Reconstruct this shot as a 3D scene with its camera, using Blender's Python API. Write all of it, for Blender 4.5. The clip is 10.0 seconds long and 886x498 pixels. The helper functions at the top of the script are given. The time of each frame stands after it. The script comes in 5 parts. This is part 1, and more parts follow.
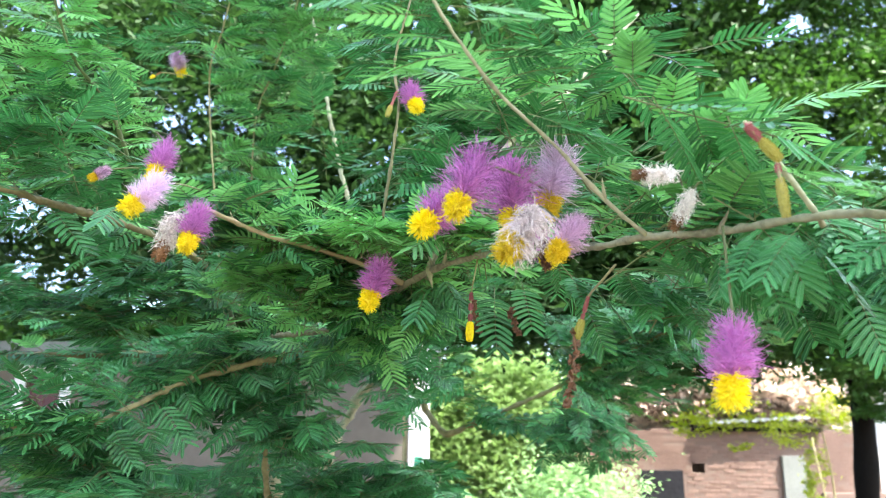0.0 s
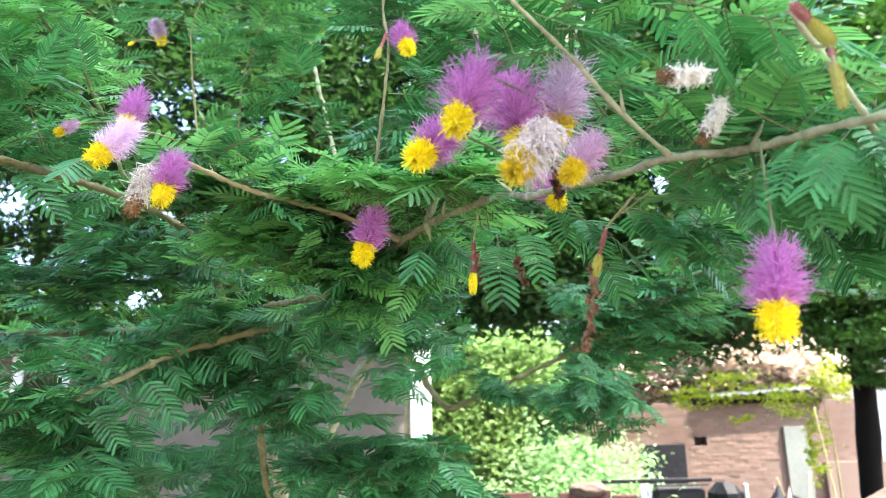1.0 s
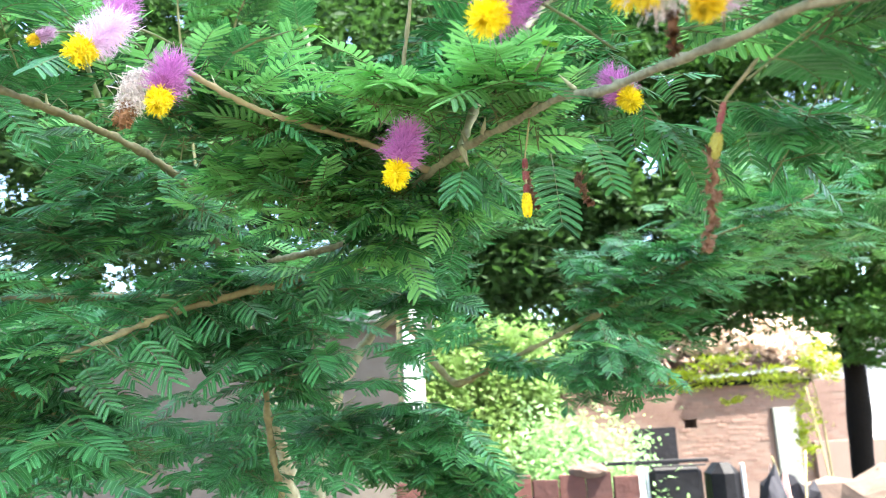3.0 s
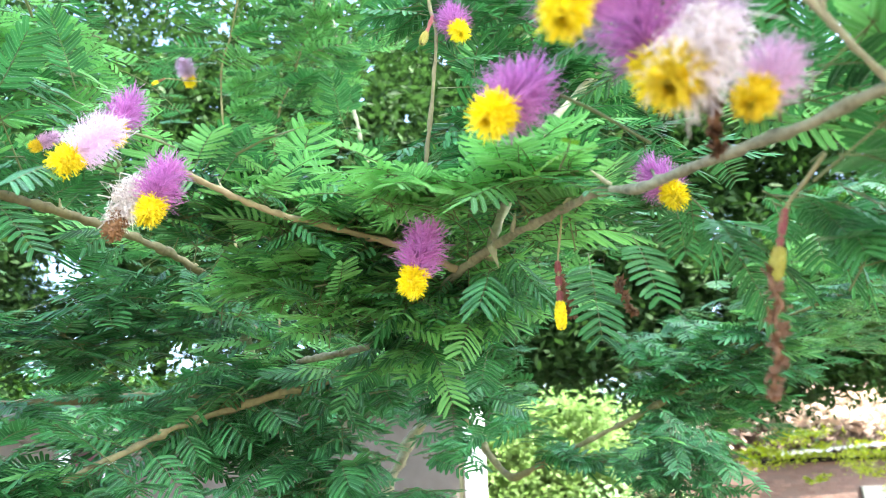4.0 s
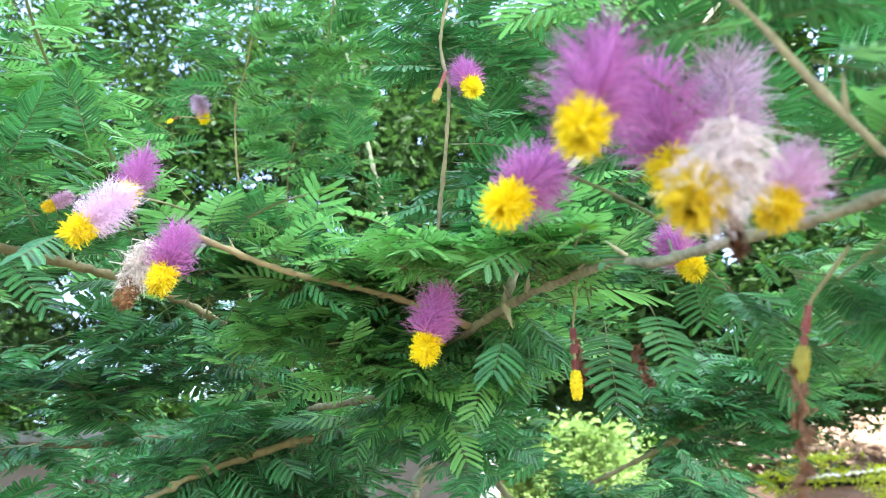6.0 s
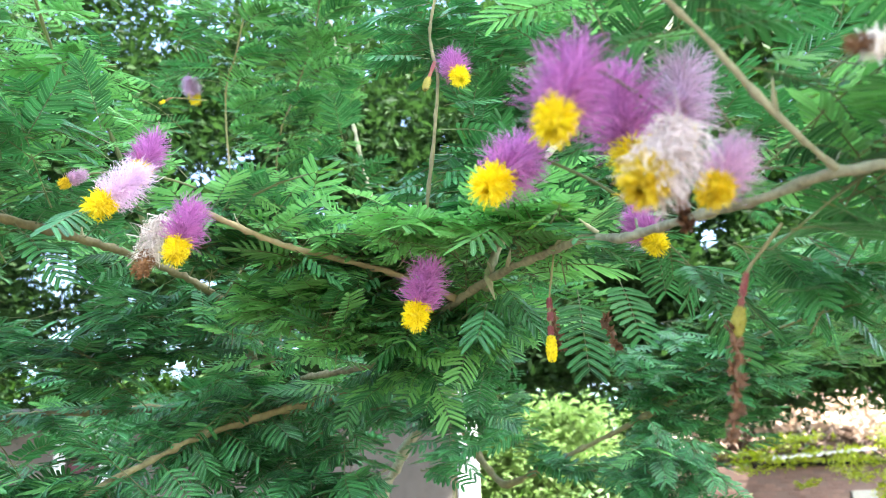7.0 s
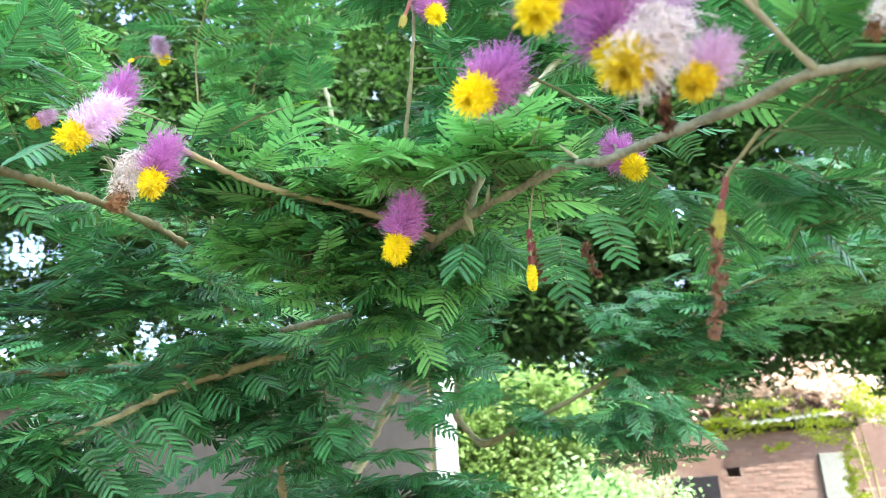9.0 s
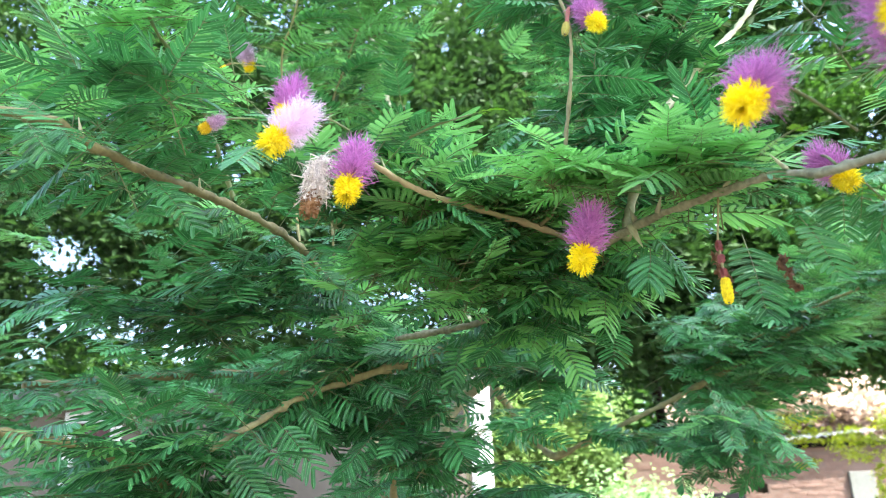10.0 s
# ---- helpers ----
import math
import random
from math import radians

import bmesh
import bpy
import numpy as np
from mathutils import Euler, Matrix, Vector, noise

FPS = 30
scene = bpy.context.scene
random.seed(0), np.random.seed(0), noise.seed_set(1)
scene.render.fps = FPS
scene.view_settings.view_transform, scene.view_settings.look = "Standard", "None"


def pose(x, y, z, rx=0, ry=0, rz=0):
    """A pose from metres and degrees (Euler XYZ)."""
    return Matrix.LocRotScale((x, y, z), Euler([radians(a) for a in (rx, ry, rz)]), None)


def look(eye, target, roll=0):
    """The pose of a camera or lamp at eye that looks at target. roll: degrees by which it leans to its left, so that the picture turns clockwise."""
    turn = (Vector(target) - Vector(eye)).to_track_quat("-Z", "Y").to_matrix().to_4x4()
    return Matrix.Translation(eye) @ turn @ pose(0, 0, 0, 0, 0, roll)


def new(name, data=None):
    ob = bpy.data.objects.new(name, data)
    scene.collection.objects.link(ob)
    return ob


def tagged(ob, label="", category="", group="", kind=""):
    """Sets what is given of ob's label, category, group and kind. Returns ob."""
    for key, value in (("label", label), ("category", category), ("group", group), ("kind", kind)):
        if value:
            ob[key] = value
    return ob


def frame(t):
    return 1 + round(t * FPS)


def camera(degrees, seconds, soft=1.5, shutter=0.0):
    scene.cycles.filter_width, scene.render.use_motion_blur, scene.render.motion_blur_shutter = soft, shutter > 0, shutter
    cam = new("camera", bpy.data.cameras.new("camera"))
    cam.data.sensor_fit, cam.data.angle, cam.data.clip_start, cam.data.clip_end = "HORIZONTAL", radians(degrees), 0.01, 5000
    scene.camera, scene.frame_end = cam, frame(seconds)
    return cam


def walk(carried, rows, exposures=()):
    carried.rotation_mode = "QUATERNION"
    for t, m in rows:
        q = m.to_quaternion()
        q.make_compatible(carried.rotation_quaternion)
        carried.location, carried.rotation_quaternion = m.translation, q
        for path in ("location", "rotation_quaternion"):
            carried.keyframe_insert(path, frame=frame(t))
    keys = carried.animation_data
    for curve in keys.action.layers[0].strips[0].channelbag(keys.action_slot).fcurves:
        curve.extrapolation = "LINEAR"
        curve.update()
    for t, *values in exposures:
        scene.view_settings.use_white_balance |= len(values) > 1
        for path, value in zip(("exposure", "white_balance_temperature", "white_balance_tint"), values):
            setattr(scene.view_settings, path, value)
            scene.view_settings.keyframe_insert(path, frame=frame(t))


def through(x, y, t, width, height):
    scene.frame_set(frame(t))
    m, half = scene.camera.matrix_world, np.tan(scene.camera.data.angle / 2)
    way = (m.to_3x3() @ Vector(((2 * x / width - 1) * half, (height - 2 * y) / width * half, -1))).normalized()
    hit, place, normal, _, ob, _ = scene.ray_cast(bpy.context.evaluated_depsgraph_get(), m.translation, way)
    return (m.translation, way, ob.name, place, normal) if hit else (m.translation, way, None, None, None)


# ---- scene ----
cam = camera(60.1, 10.0, soft=0.95)
PATH = [
    (0, (0.002, 0.035, 1.509), (0.005, 1.964, 2.038), 0.4),
    (0.5, (0.005, 0.038, 1.495), (0.022, 1.976, 1.986), -0.5),
    (1, (0.0, 0.085, 1.496), (0.012, 2.025, 1.983), -1.4),
    (1.5, (-0.036, 0.118, 1.499), (-0.03, 2.056, 1.991), -1.7),
    (2, (-0.06, 0.122, 1.501), (-0.04, 2.063, 1.984), -1.9),
    (2.2, (-0.062, 0.125, 1.482), (-0.03, 2.071, 1.941), -1.9),
    (3.3, (-0.029, 0.194, 1.474), (0.02, 2.138, 1.938), -2.8),
    (3.5, (-0.025, 0.206, 1.476), (-0.008, 2.139, 1.989), -2.9),
    (4, (-0.015, 0.217, 1.509), (-0.117, 2.108, 2.153), -2.4),
    (4.5, (-0.019, 0.216, 1.523), (-0.168, 2.079, 2.236), -2.1),
    (5, (-0.017, 0.227, 1.536), (-0.161, 2.09, 2.247), -2.3),
    (5.5, (-0.017, 0.225, 1.538), (-0.152, 2.092, 2.242), -2.3),
    (5.7, (-0.013, 0.221, 1.538), (-0.148, 2.09, 2.237), -2.2),
    (6.8, (-0.019, 0.184, 1.517), (-0.129, 2.069, 2.178), -1.8),
    (7, (-0.016, 0.176, 1.517), (-0.103, 2.066, 2.164), -2.1),
    (7.5, (-0.014, 0.173, 1.522), (-0.045, 2.076, 2.137), -2.4),
    (8, (-0.016, 0.176, 1.523), (-0.019, 2.092, 2.097), -2.6),
    (8.5, (-0.007, 0.187, 1.504), (-0.006, 2.101, 2.083), -3.7),
    (9, (-0.021, 0.184, 1.493), (-0.044, 2.097, 2.078), -3.5),
    (9.5, (-0.059, 0.174, 1.502), (-0.119, 2.09, 2.074), -2.6),
    (10, (-0.117, 0.187, 1.5), (-0.189, 2.091, 2.11), -2.3),
]
# the camera sets its own exposure as bright ground comes into view
EXPOSURE = [(0.0, 2.96), (0.5, 2.99), (1.0, 3.02), (1.5, 3.10), (2.2, 3.14), (3.4, 3.41), (4.5, 3.34), (5.0, 3.18), (6.0, 3.14), (10.0, 3.13)]
walk(cam, [(t, look(eye, target, roll)) for t, eye, target, roll in PATH], EXPOSURE)

# ---- light ----
SUN = Vector((0.42, -0.20, 0.88)).normalized()
world = bpy.data.worlds.new("world")
scene.world = world
world.use_nodes = True
wn = world.node_tree
sky = wn.nodes.new("ShaderNodeTexSky")
sky.sky_type = "NISHITA"
sky.sun_disc = False
sky.sun_elevation = math.asin(SUN.z)
sky.sun_rotation = math.atan2(SUN.x, SUN.y)
sky.air_density, sky.dust_density, sky.ozone_density = 1.0, 2.5, 1.0
wn.links.new(sky.outputs[0], wn.nodes["Background"].inputs["Color"])
wn.nodes["Background"].inputs["Strength"].default_value = 0.15
sun_data = bpy.data.lights.new("sun", "SUN")
sun_data.energy, sun_data.angle, sun_data.color = 4.0, radians(0.6), (1.0, 0.95, 0.86)
sun_ob = new("sun", sun_data)
sun_ob.matrix_world = look(SUN * 20, (0, 0, 0))

# the lens: near things and the far yard are a little out of focus
cam.data.dof.use_dof = True
cam.data.dof.focus_distance = 0.56
cam.data.dof.aperture_fstop = 14.0


# ---- materials ----
def material(name, colour, rough=0.6, vary=0.25, scale=40.0, bump=0.0, through=0.0, metal=0.0, hue=None, spec=0.5, big=4.0, island=0.0, margin=None):
    """A principled surface whose colour varies at two scales, and from object to object."""
    m = bpy.data.materials.new(name)
    m.use_nodes = True
    n, l = m.node_tree.nodes, m.node_tree.links
    p = n["Principled BSDF"]
    co = n.new("ShaderNodeTexCoord")
    geo = n.new("ShaderNodeNewGeometry")
    fine, coarse = n.new("ShaderNodeTexNoise"), n.new("ShaderNodeTexNoise")
    fine.inputs["Scale"].default_value, coarse.inputs["Scale"].default_value = scale, big
    fine.inputs["Detail"].default_value = 5.0
    l.new(geo.outputs["Position"], fine.inputs["Vector"])
    l.new(geo.outputs["Position"], coarse.inputs["Vector"])
    info = n.new("ShaderNodeObjectInfo")
    add = n.new("ShaderNodeMath"); add.operation = "MULTIPLY_ADD"
    add.inputs[1].default_value, add.inputs[2].default_value = 0.35, 0.0
    l.new(info.outputs["Random"], add.inputs[0])
    a2 = n.new("ShaderNodeMath"); a2.operation = "MULTIPLY_ADD"
    a2.inputs[1].default_value = 0.55
    l.new(fine.outputs["Fac"], a2.inputs[0]); l.new(add.outputs[0], a2.inputs[2])
    a3 = n.new("ShaderNodeMath"); a3.operation = "MULTIPLY_ADD"
    a3.inputs[1].default_value = 0.55
    l.new(coarse.outputs["Fac"], a3.inputs[0]); l.new(a2.outputs[0], a3.inputs[2])
    a4 = n.new("ShaderNodeMath"); a4.operation = "MULTIPLY_ADD"
    a4.inputs[1].default_value = island
    l.new(geo.outputs["Random Per Island"], a4.inputs[0]); l.new(a3.outputs[0], a4.inputs[2])
    ramp = n.new("ShaderNodeValToRGB")
    c = Vector(colour[:3])
    d = Vector(hue) if hue else c * (1 + vary)
    ramp.color_ramp.elements[0].position, ramp.color_ramp.elements[1].position = 0.35, 1.05 if not island else 1.0
    ramp.color_ramp.elements[0].color = (*(c * (1 - vary)), 1)
    ramp.color_ramp.elements[1].color = (*d, 1)
    l.new(a4.outputs[0], ramp.inputs["Fac"])
    tint = ramp.outputs["Color"]
    if margin:
        at = n.new("ShaderNodeAttribute")
        at.attribute_name = "margin"
        st = n.new("ShaderNodeMapRange")
        st.inputs["From Min"].default_value, st.inputs["From Max"].default_value = 0.84, 1.0
        l.new(at.outputs["Fac"], st.inputs["Value"])
        mx = n.new("ShaderNodeMix")
        mx.data_type = "RGBA"
        mx.inputs["B"].default_value = (*margin, 1)
        l.new(st.outputs["Result"], mx.inputs["Factor"])
        l.new(ramp.outputs["Color"], mx.inputs["A"])
        tint = mx.outputs["Result"]
    l.new(tint, p.inputs["Base Color"])
    p.inputs["Roughness"].default_value, p.inputs["Metallic"].default_value = rough, metal
    p.inputs["Specular IOR Level"].default_value = spec
    if bump:
        b = n.new("ShaderNodeBump")
        b.inputs["Strength"].default_value, b.inputs["Distance"].default_value = bump, 0.3 / scale
        l.new(fine.outputs["Fac"], b.inputs["Height"])
        l.new(b.outputs["Normal"], p.inputs["Normal"])
    if through:
        tr = n.new("ShaderNodeBsdfTranslucent")
        hs = n.new("ShaderNodeHueSaturation")
        hs.inputs["Hue"].default_value, hs.inputs["Value"].default_value, hs.inputs["Saturation"].default_value = 0.495, 1.35, 1.1
        if colour[0] > colour[1]:
            hs.inputs["Hue"].default_value = 0.5
        l.new(tint, hs.inputs["Color"])
        l.new(hs.outputs["Color"], tr.inputs["Color"])
        mix = n.new("ShaderNodeMixShader")
        mix.inputs["Fac"].default_value = through
        l.new(p.outputs[0], mix.inputs[1]); l.new(tr.outputs[0], mix.inputs[2])
        l.new(mix.outputs[0], n["Material Output"].inputs["Surface"])
    return m


LEAF = material("leaf_green", (0.014, 0.076, 0.025), 0.36, 0.72, 60, through=0.26, hue=(0.070, 0.255, 0.078), big=15, island=0.35, spec=0.28, margin=(0.22, 0.46, 0.21))
# paler leaf colour for young growth; also carries the light on brighter leaves
YOUNG_LIT = material("leaf_young_lit", (0.082, 0.250, 0.072), 0.38, 0.5, 60, through=0.40, hue=(0.195, 0.480, 0.140), big=15, island=0.35, spec=0.42, margin=(0.32, 0.58, 0.26))
SPROUT = material("leaf_sprout", (0.13, 0.30, 0.03), 0.42, 0.2, 60, through=0.35, big=6, island=0.2)
STALK = material("green_stalk", (0.115, 0.135, 0.045), 0.6, 0.25, 90)
BARK = material("grey_brown_bark", (0.235, 0.220, 0.122), 0.85, 0.55, 260, bump=0.7, hue=(0.54, 0.52, 0.32), big=45)
TWIG = material("brown_twig", (0.165, 0.135, 0.055), 0.8, 0.45, 240, bump=0.5, hue=(0.35, 0.31, 0.135), big=40)
PALETWIG = material("tan_twig", (0.30, 0.235, 0.115), 0.7, 0.35, 240, bump=0.4, hue=(0.46, 0.375, 0.20), big=40)
PURPLE = material("purple_filament", (0.285, 0.070, 0.240), 0.6, 0.45, 200, through=0.4, hue=(0.57, 0.225, 0.49), big=60, island=0.5)
MAUVE = material("mauve_filament", (0.40, 0.21, 0.33), 0.65, 0.4, 200, through=0.4, hue=(0.64, 0.43, 0.56), big=50, island=0.5)
PINK = material("pale_pink_filament", (0.54, 0.34, 0.48), 0.6, 0.3, 200, through=0.4, hue=(0.74, 0.57, 0.69), big=60, island=0.4)
CREAM = material("cream_withered_filament", (0.50, 0.40, 0.36), 0.7, 0.3, 200, through=0.35, hue=(0.68, 0.60, 0.56), big=60, island=0.35)
GREYPINK = material("grey_withered_filament", (0.58, 0.50, 0.42), 0.8, 0.35, 200, through=0.3, hue=(0.82, 0.76, 0.68), big=60, island=0.5)
YELLOW = material("yellow_anther", (0.66, 0.46, 0.004), 0.55, 0.3, 300, through=0.3, hue=(0.90, 0.76, 0.018), big=80, island=0.45)
OCHRE = material("ochre_anther", (0.40, 0.27, 0.008), 0.65, 0.35, 300, through=0.2, hue=(0.74, 0.56, 0.015), big=80, island=0.4)
RUST = material("rust_dry_bud", (0.13, 0.060, 0.025), 0.8, 0.4, 300, hue=(0.26, 0.13, 0.05), big=90, island=0.3)
BUDGREEN = material("yellow_green_bud", (0.22, 0.21, 0.025), 0.6, 0.35, 400, hue=(0.38, 0.33, 0.05), big=90, island=0.35)
BUDRED = material("red_bud", (0.20, 0.035, 0.035), 0.6, 0.4, 400, hue=(0.32, 0.09, 0.08), big=90, island=0.35)
DRY = material("dark_dry_pod", (0.05, 0.024, 0.012), 0.85, 0.6, 300, bump=0.8, hue=(0.17, 0.080, 0.034), big=120, island=0.4)
TREE_LEAF = material("tree_leaf", (0.022, 0.060, 0.014), 0.6, 0.4, 20, through=0.28, hue=(0.045, 0.115, 0.022), big=1.5, island=0.45, spec=0.2)
BUSH_LEAF = material("bush_leaf", (0.11, 0.22, 0.07), 0.5, 0.45, 20, through=0.4, hue=(0.27, 0.44, 0.20), big=3, island=0.6, spec=0.4)
HEDGE_LEAF = material("hedge_leaf", (0.05, 0.11, 0.03), 0.55, 0.6, 20, through=0.45, hue=(0.20, 0.315, 0.11), big=3, island=0.8, spec=0.3)
# darker than TREE_LEAF: deep shade inside the crowns is put into this colour
SHADED_LEAF = material("shaded_tree_leaf", (0.012, 0.036, 0.012), 0.7, 0.5, 20, through=0.3, hue=(0.034, 0.082, 0.022), big=1.5, island=0.6, spec=0.2)
LIME_LEAF = material("lime_leaf", (0.10, 0.17, 0.02), 0.5, 0.4, 20, through=0.4, hue=(0.34, 0.42, 0.04), big=2.5, island=0.45)
TRUNK = material("dark_trunk_bark", (0.005, 0.004, 0.003), 0.95, 0.45, 40, bump=0.6, big=8, spec=0.1)
BRICK = material("red_brick", (0.158, 0.095, 0.073), 0.9, 0.3, 60, bump=0.15, hue=(0.25, 0.16, 0.126), big=2.2)
MORTAR = material("mud_mortar", (0.18, 0.125, 0.10), 0.95, 0.2, 50, bump=0.4, big=2)
PLASTER = material("grey_plaster", (0.102, 0.086, 0.066), 0.9, 0.25, 18, bump=0.2, hue=(0.145, 0.122, 0.094), big=1.6)
WHITEWASH = material("whitewash", (0.55, 0.55, 0.53), 0.85, 0.2, 25, bump=0.2, big=2)
PALEPLASTER = material("pale_plaster", (0.17, 0.18, 0.165), 0.9, 0.25, 25, bump=0.3, big=2)
STRAW = material("dry_straw", (0.58, 0.46, 0.36), 0.9, 0.3, 30, hue=(0.80, 0.67, 0.55), big=3, island=0.5)
EARTH = material("bare_earth", (0.070, 0.058, 0.042), 0.95, 0.35, 6, bump=0.5, big=0.6)
REDWOOD = material("red_brown_board", (0.055, 0.016, 0.010), 0.8, 0.45, 30, bump=0.4, big=5)
REDPAINT = material("red_paint", (0.055, 0.006, 0.008), 0.5, 0.3, 20, big=4)
GREENPAINT = material("emerald_paint", (0.008, 0.15, 0.075), 0.5, 0.25, 20, big=5)
BLACKSHEET = material("black_plastic_sheet", (0.004, 0.004, 0.005), 0.6, 0.5, 12, bump=0.4, big=4, spec=0.2)
GREYMETAL = material("galvanised_metal", (0.30, 0.33, 0.36), 0.4, 0.2, 15, metal=0.6, big=3)
RAG = material("faded_pink_rag", (0.60, 0.38, 0.32), 0.9, 0.3, 12, bump=0.3, big=4)
DARKRAG = material("dark_cloth", (0.02, 0.02, 0.024), 0.95, 0.4, 12, bump=0.4, big=4, spec=0.2)
RUBBISH = material("brown_litter", (0.11, 0.075, 0.055), 0.95, 0.5, 14, bump=0.5, big=3)


# ---- mesh helpers ----
def quads_mesh(name, verts, quads, mats, index=None, smooth=False, edge=None):
    """A mesh of quads alone, from arrays."""
    me = bpy.data.meshes.new(name)
    verts, quads = np.asarray(verts, np.float32), np.asarray(quads, np.int32)
    me.vertices.add(len(verts))
    me.vertices.foreach_set("co", verts.ravel())
    me.loops.add(quads.size)
    me.loops.foreach_set("vertex_index", quads.ravel())
    me.polygons.add(len(quads))
    me.polygons.foreach_set("loop_start", np.arange(0, quads.size, 4, dtype=np.int32))
    for m in mats:
        me.materials.append(m)
    if index is not None:
        me.polygons.foreach_set("material_index", np.asarray(index, np.int32))
    me.polygons.foreach_set("use_smooth", np.full(len(quads), smooth))
    if edge is not None:
        me.attributes.new("margin", "FLOAT", "POINT").data.foreach_set("value", np.asarray(edge, np.float32))
    me.update(calc_edges=True)
    return me


def part(name, bm, mat, parent, label=""):
    """Links a bmesh or a mesh as one object under a thing or a part."""
    if isinstance(bm, bmesh.types.BMesh):
        me = bpy.data.meshes.new(name)
        bm.to_mesh(me)
        bm.free()
    else:
        me = bm
    if mat and not me.materials:
        me.materials.append(mat)
    ob = new(name, me)
    ob.parent = parent
    if label:
        tagged(ob, label=label)
    return ob


def root(name, label, category, at=(0, 0, 0), kind="", group=""):
    ob = new(name)
    ob.location = at
    ob.empty_display_size = 0.05
    return tagged(ob, label, category, group, kind)


def glide(points, step):
    """Points along a smooth line through the given ones."""
    p = [Vector(q) for q in points]
    p = [p[0] * 2 - p[1]] + p + [p[-1] * 2 - p[-2]]
    out = []
    for i in range(1, len(p) - 2):
        n = max(1, int((p[i + 1] - p[i]).length / step))
        for k in range(n):
            t = k / n
            a, b, c, d = p[i - 1], p[i], p[i + 1], p[i + 2]
            out.append(0.5 * (2 * b + (c - a) * t + (2 * a - 5 * b + 4 * c - d) * t * t + (3 * b - a - 3 * c + d) * t ** 3))
    out.append(p[-2])
    return out


def tube_arrays(points, r0, r1, sides=8, rough=0.0, seed=0.0, knots=0):
    """Vertices and quads of a tapered, slightly knobbly stem with closed ends."""
    n = len(points)
    vs, qs = [], []
    whole = points[-1] - points[0]
    side = min((Vector((1, 0.1, 0.2)), Vector((0.1, 1, 0.2)), Vector((0.2, 0.1, 1))), key=lambda s: abs(s.normalized().dot(whole.normalized())))
    for i, p in enumerate(points):
        t = (points[min(i + 1, n - 1)] - points[max(i - 1, 0)]).normalized()
        u = t.cross(side)
        if u.length < 1e-3:
            u = t.cross(Vector((1, 0, 0)))
        u.normalize()
        v = t.cross(u)
        r = r0 + (r1 - r0) * i / max(1, n - 1)
        if knots and 0 < i < n - 1:
            r *= 1 + (0.22 if i % knots == 2 else 0.09 if i % knots in (1, 3) else 0.0) * (0.5 + noise.noise(Vector((i * 0.9, seed, 0.0))))
        for k in range(sides):
            a = 2 * math.pi * k / sides
            d = u * math.cos(a) + v * math.sin(a)
            rr = r
            if rough:
                rr *= 1 + rough * noise.noise((p + d * r) * (0.35 / r0) + Vector((seed, 0, 0)))
            vs.append(p + d * rr)
    for i in range(n - 1):
        for k in range(sides):
            a, b = i * sides + k, i * sides + (k + 1) % sides
            qs.append((a, b, b + sides, a + sides))
    for base in (0, (n - 1) * sides):
        for k in range(1, sides - 2, 2):
            q = (base, base + k, base + k + 1, base + k + 2)
            qs.append(q[::-1] if base == 0 else q)
    return np.array([tuple(v) for v in vs]), np.array(qs)


def stem(name, points, r0, r1, mat, parent, label="", step=0.01, sides=8, rough=0.25, knots=0):
    v, q = tube_arrays(glide(points, step), r0, r1, sides, rough, len(name) * 3.7 + r0 * 100, knots)
    return part(name, quads_mesh(name, v, q, [mat], smooth=True), None, parent, label)


def box_mesh(name, sx, sy, sz, bevel=0.004, mat=None, jitter=0.0, seed=0):
    bm = bmesh.new()
    bmesh.ops.create_cube(bm, size=1)
    rng = random.Random(seed)
    for v in bm.verts:
        v.co = Vector((v.co.x * sx, v.co.y * sy, v.co.z * sz)) + Vector([rng.uniform(-jitter, jitter) for _ in range(3)])
    if bevel:
        bmesh.ops.bevel(bm, geom=bm.edges[:], offset=bevel, segments=1, affect="EDGES")
    me = bpy.data.meshes.new(name)
    bm.to_mesh(me)
    bm.free()
    if mat:
        me.materials.append(mat)
    return me


def placed(name, me, at, parent, label="", rot=(0, 0, 0)):
    ob = new(name, me)
    ob.location = at
    ob.rotation_euler = [radians(a) for a in rot]
    ob.parent = parent
    if label:
        tagged(ob, label=label)
    return ob


# ---- leaves ----
def unit(v):
    return v / (np.linalg.norm(v) + 1e-9)


def strip(points, width):
    """A thin three-sided stalk."""
    vs, qs = [], []
    for i, p in enumerate(points):
        w = width * (1 - 0.5 * i / (len(points) - 1))
        for k in range(3):
            a = 2.1 * k
            vs.append(p + np.array((0, math.cos(a), math.sin(a))) * w)
    for i in range(len(points) - 1):
        for k in range(3):
            a, b = i * 3 + k, i * 3 + (k + 1) % 3
            qs.append((a, b, b + 3, a + 3))
    return vs, qs


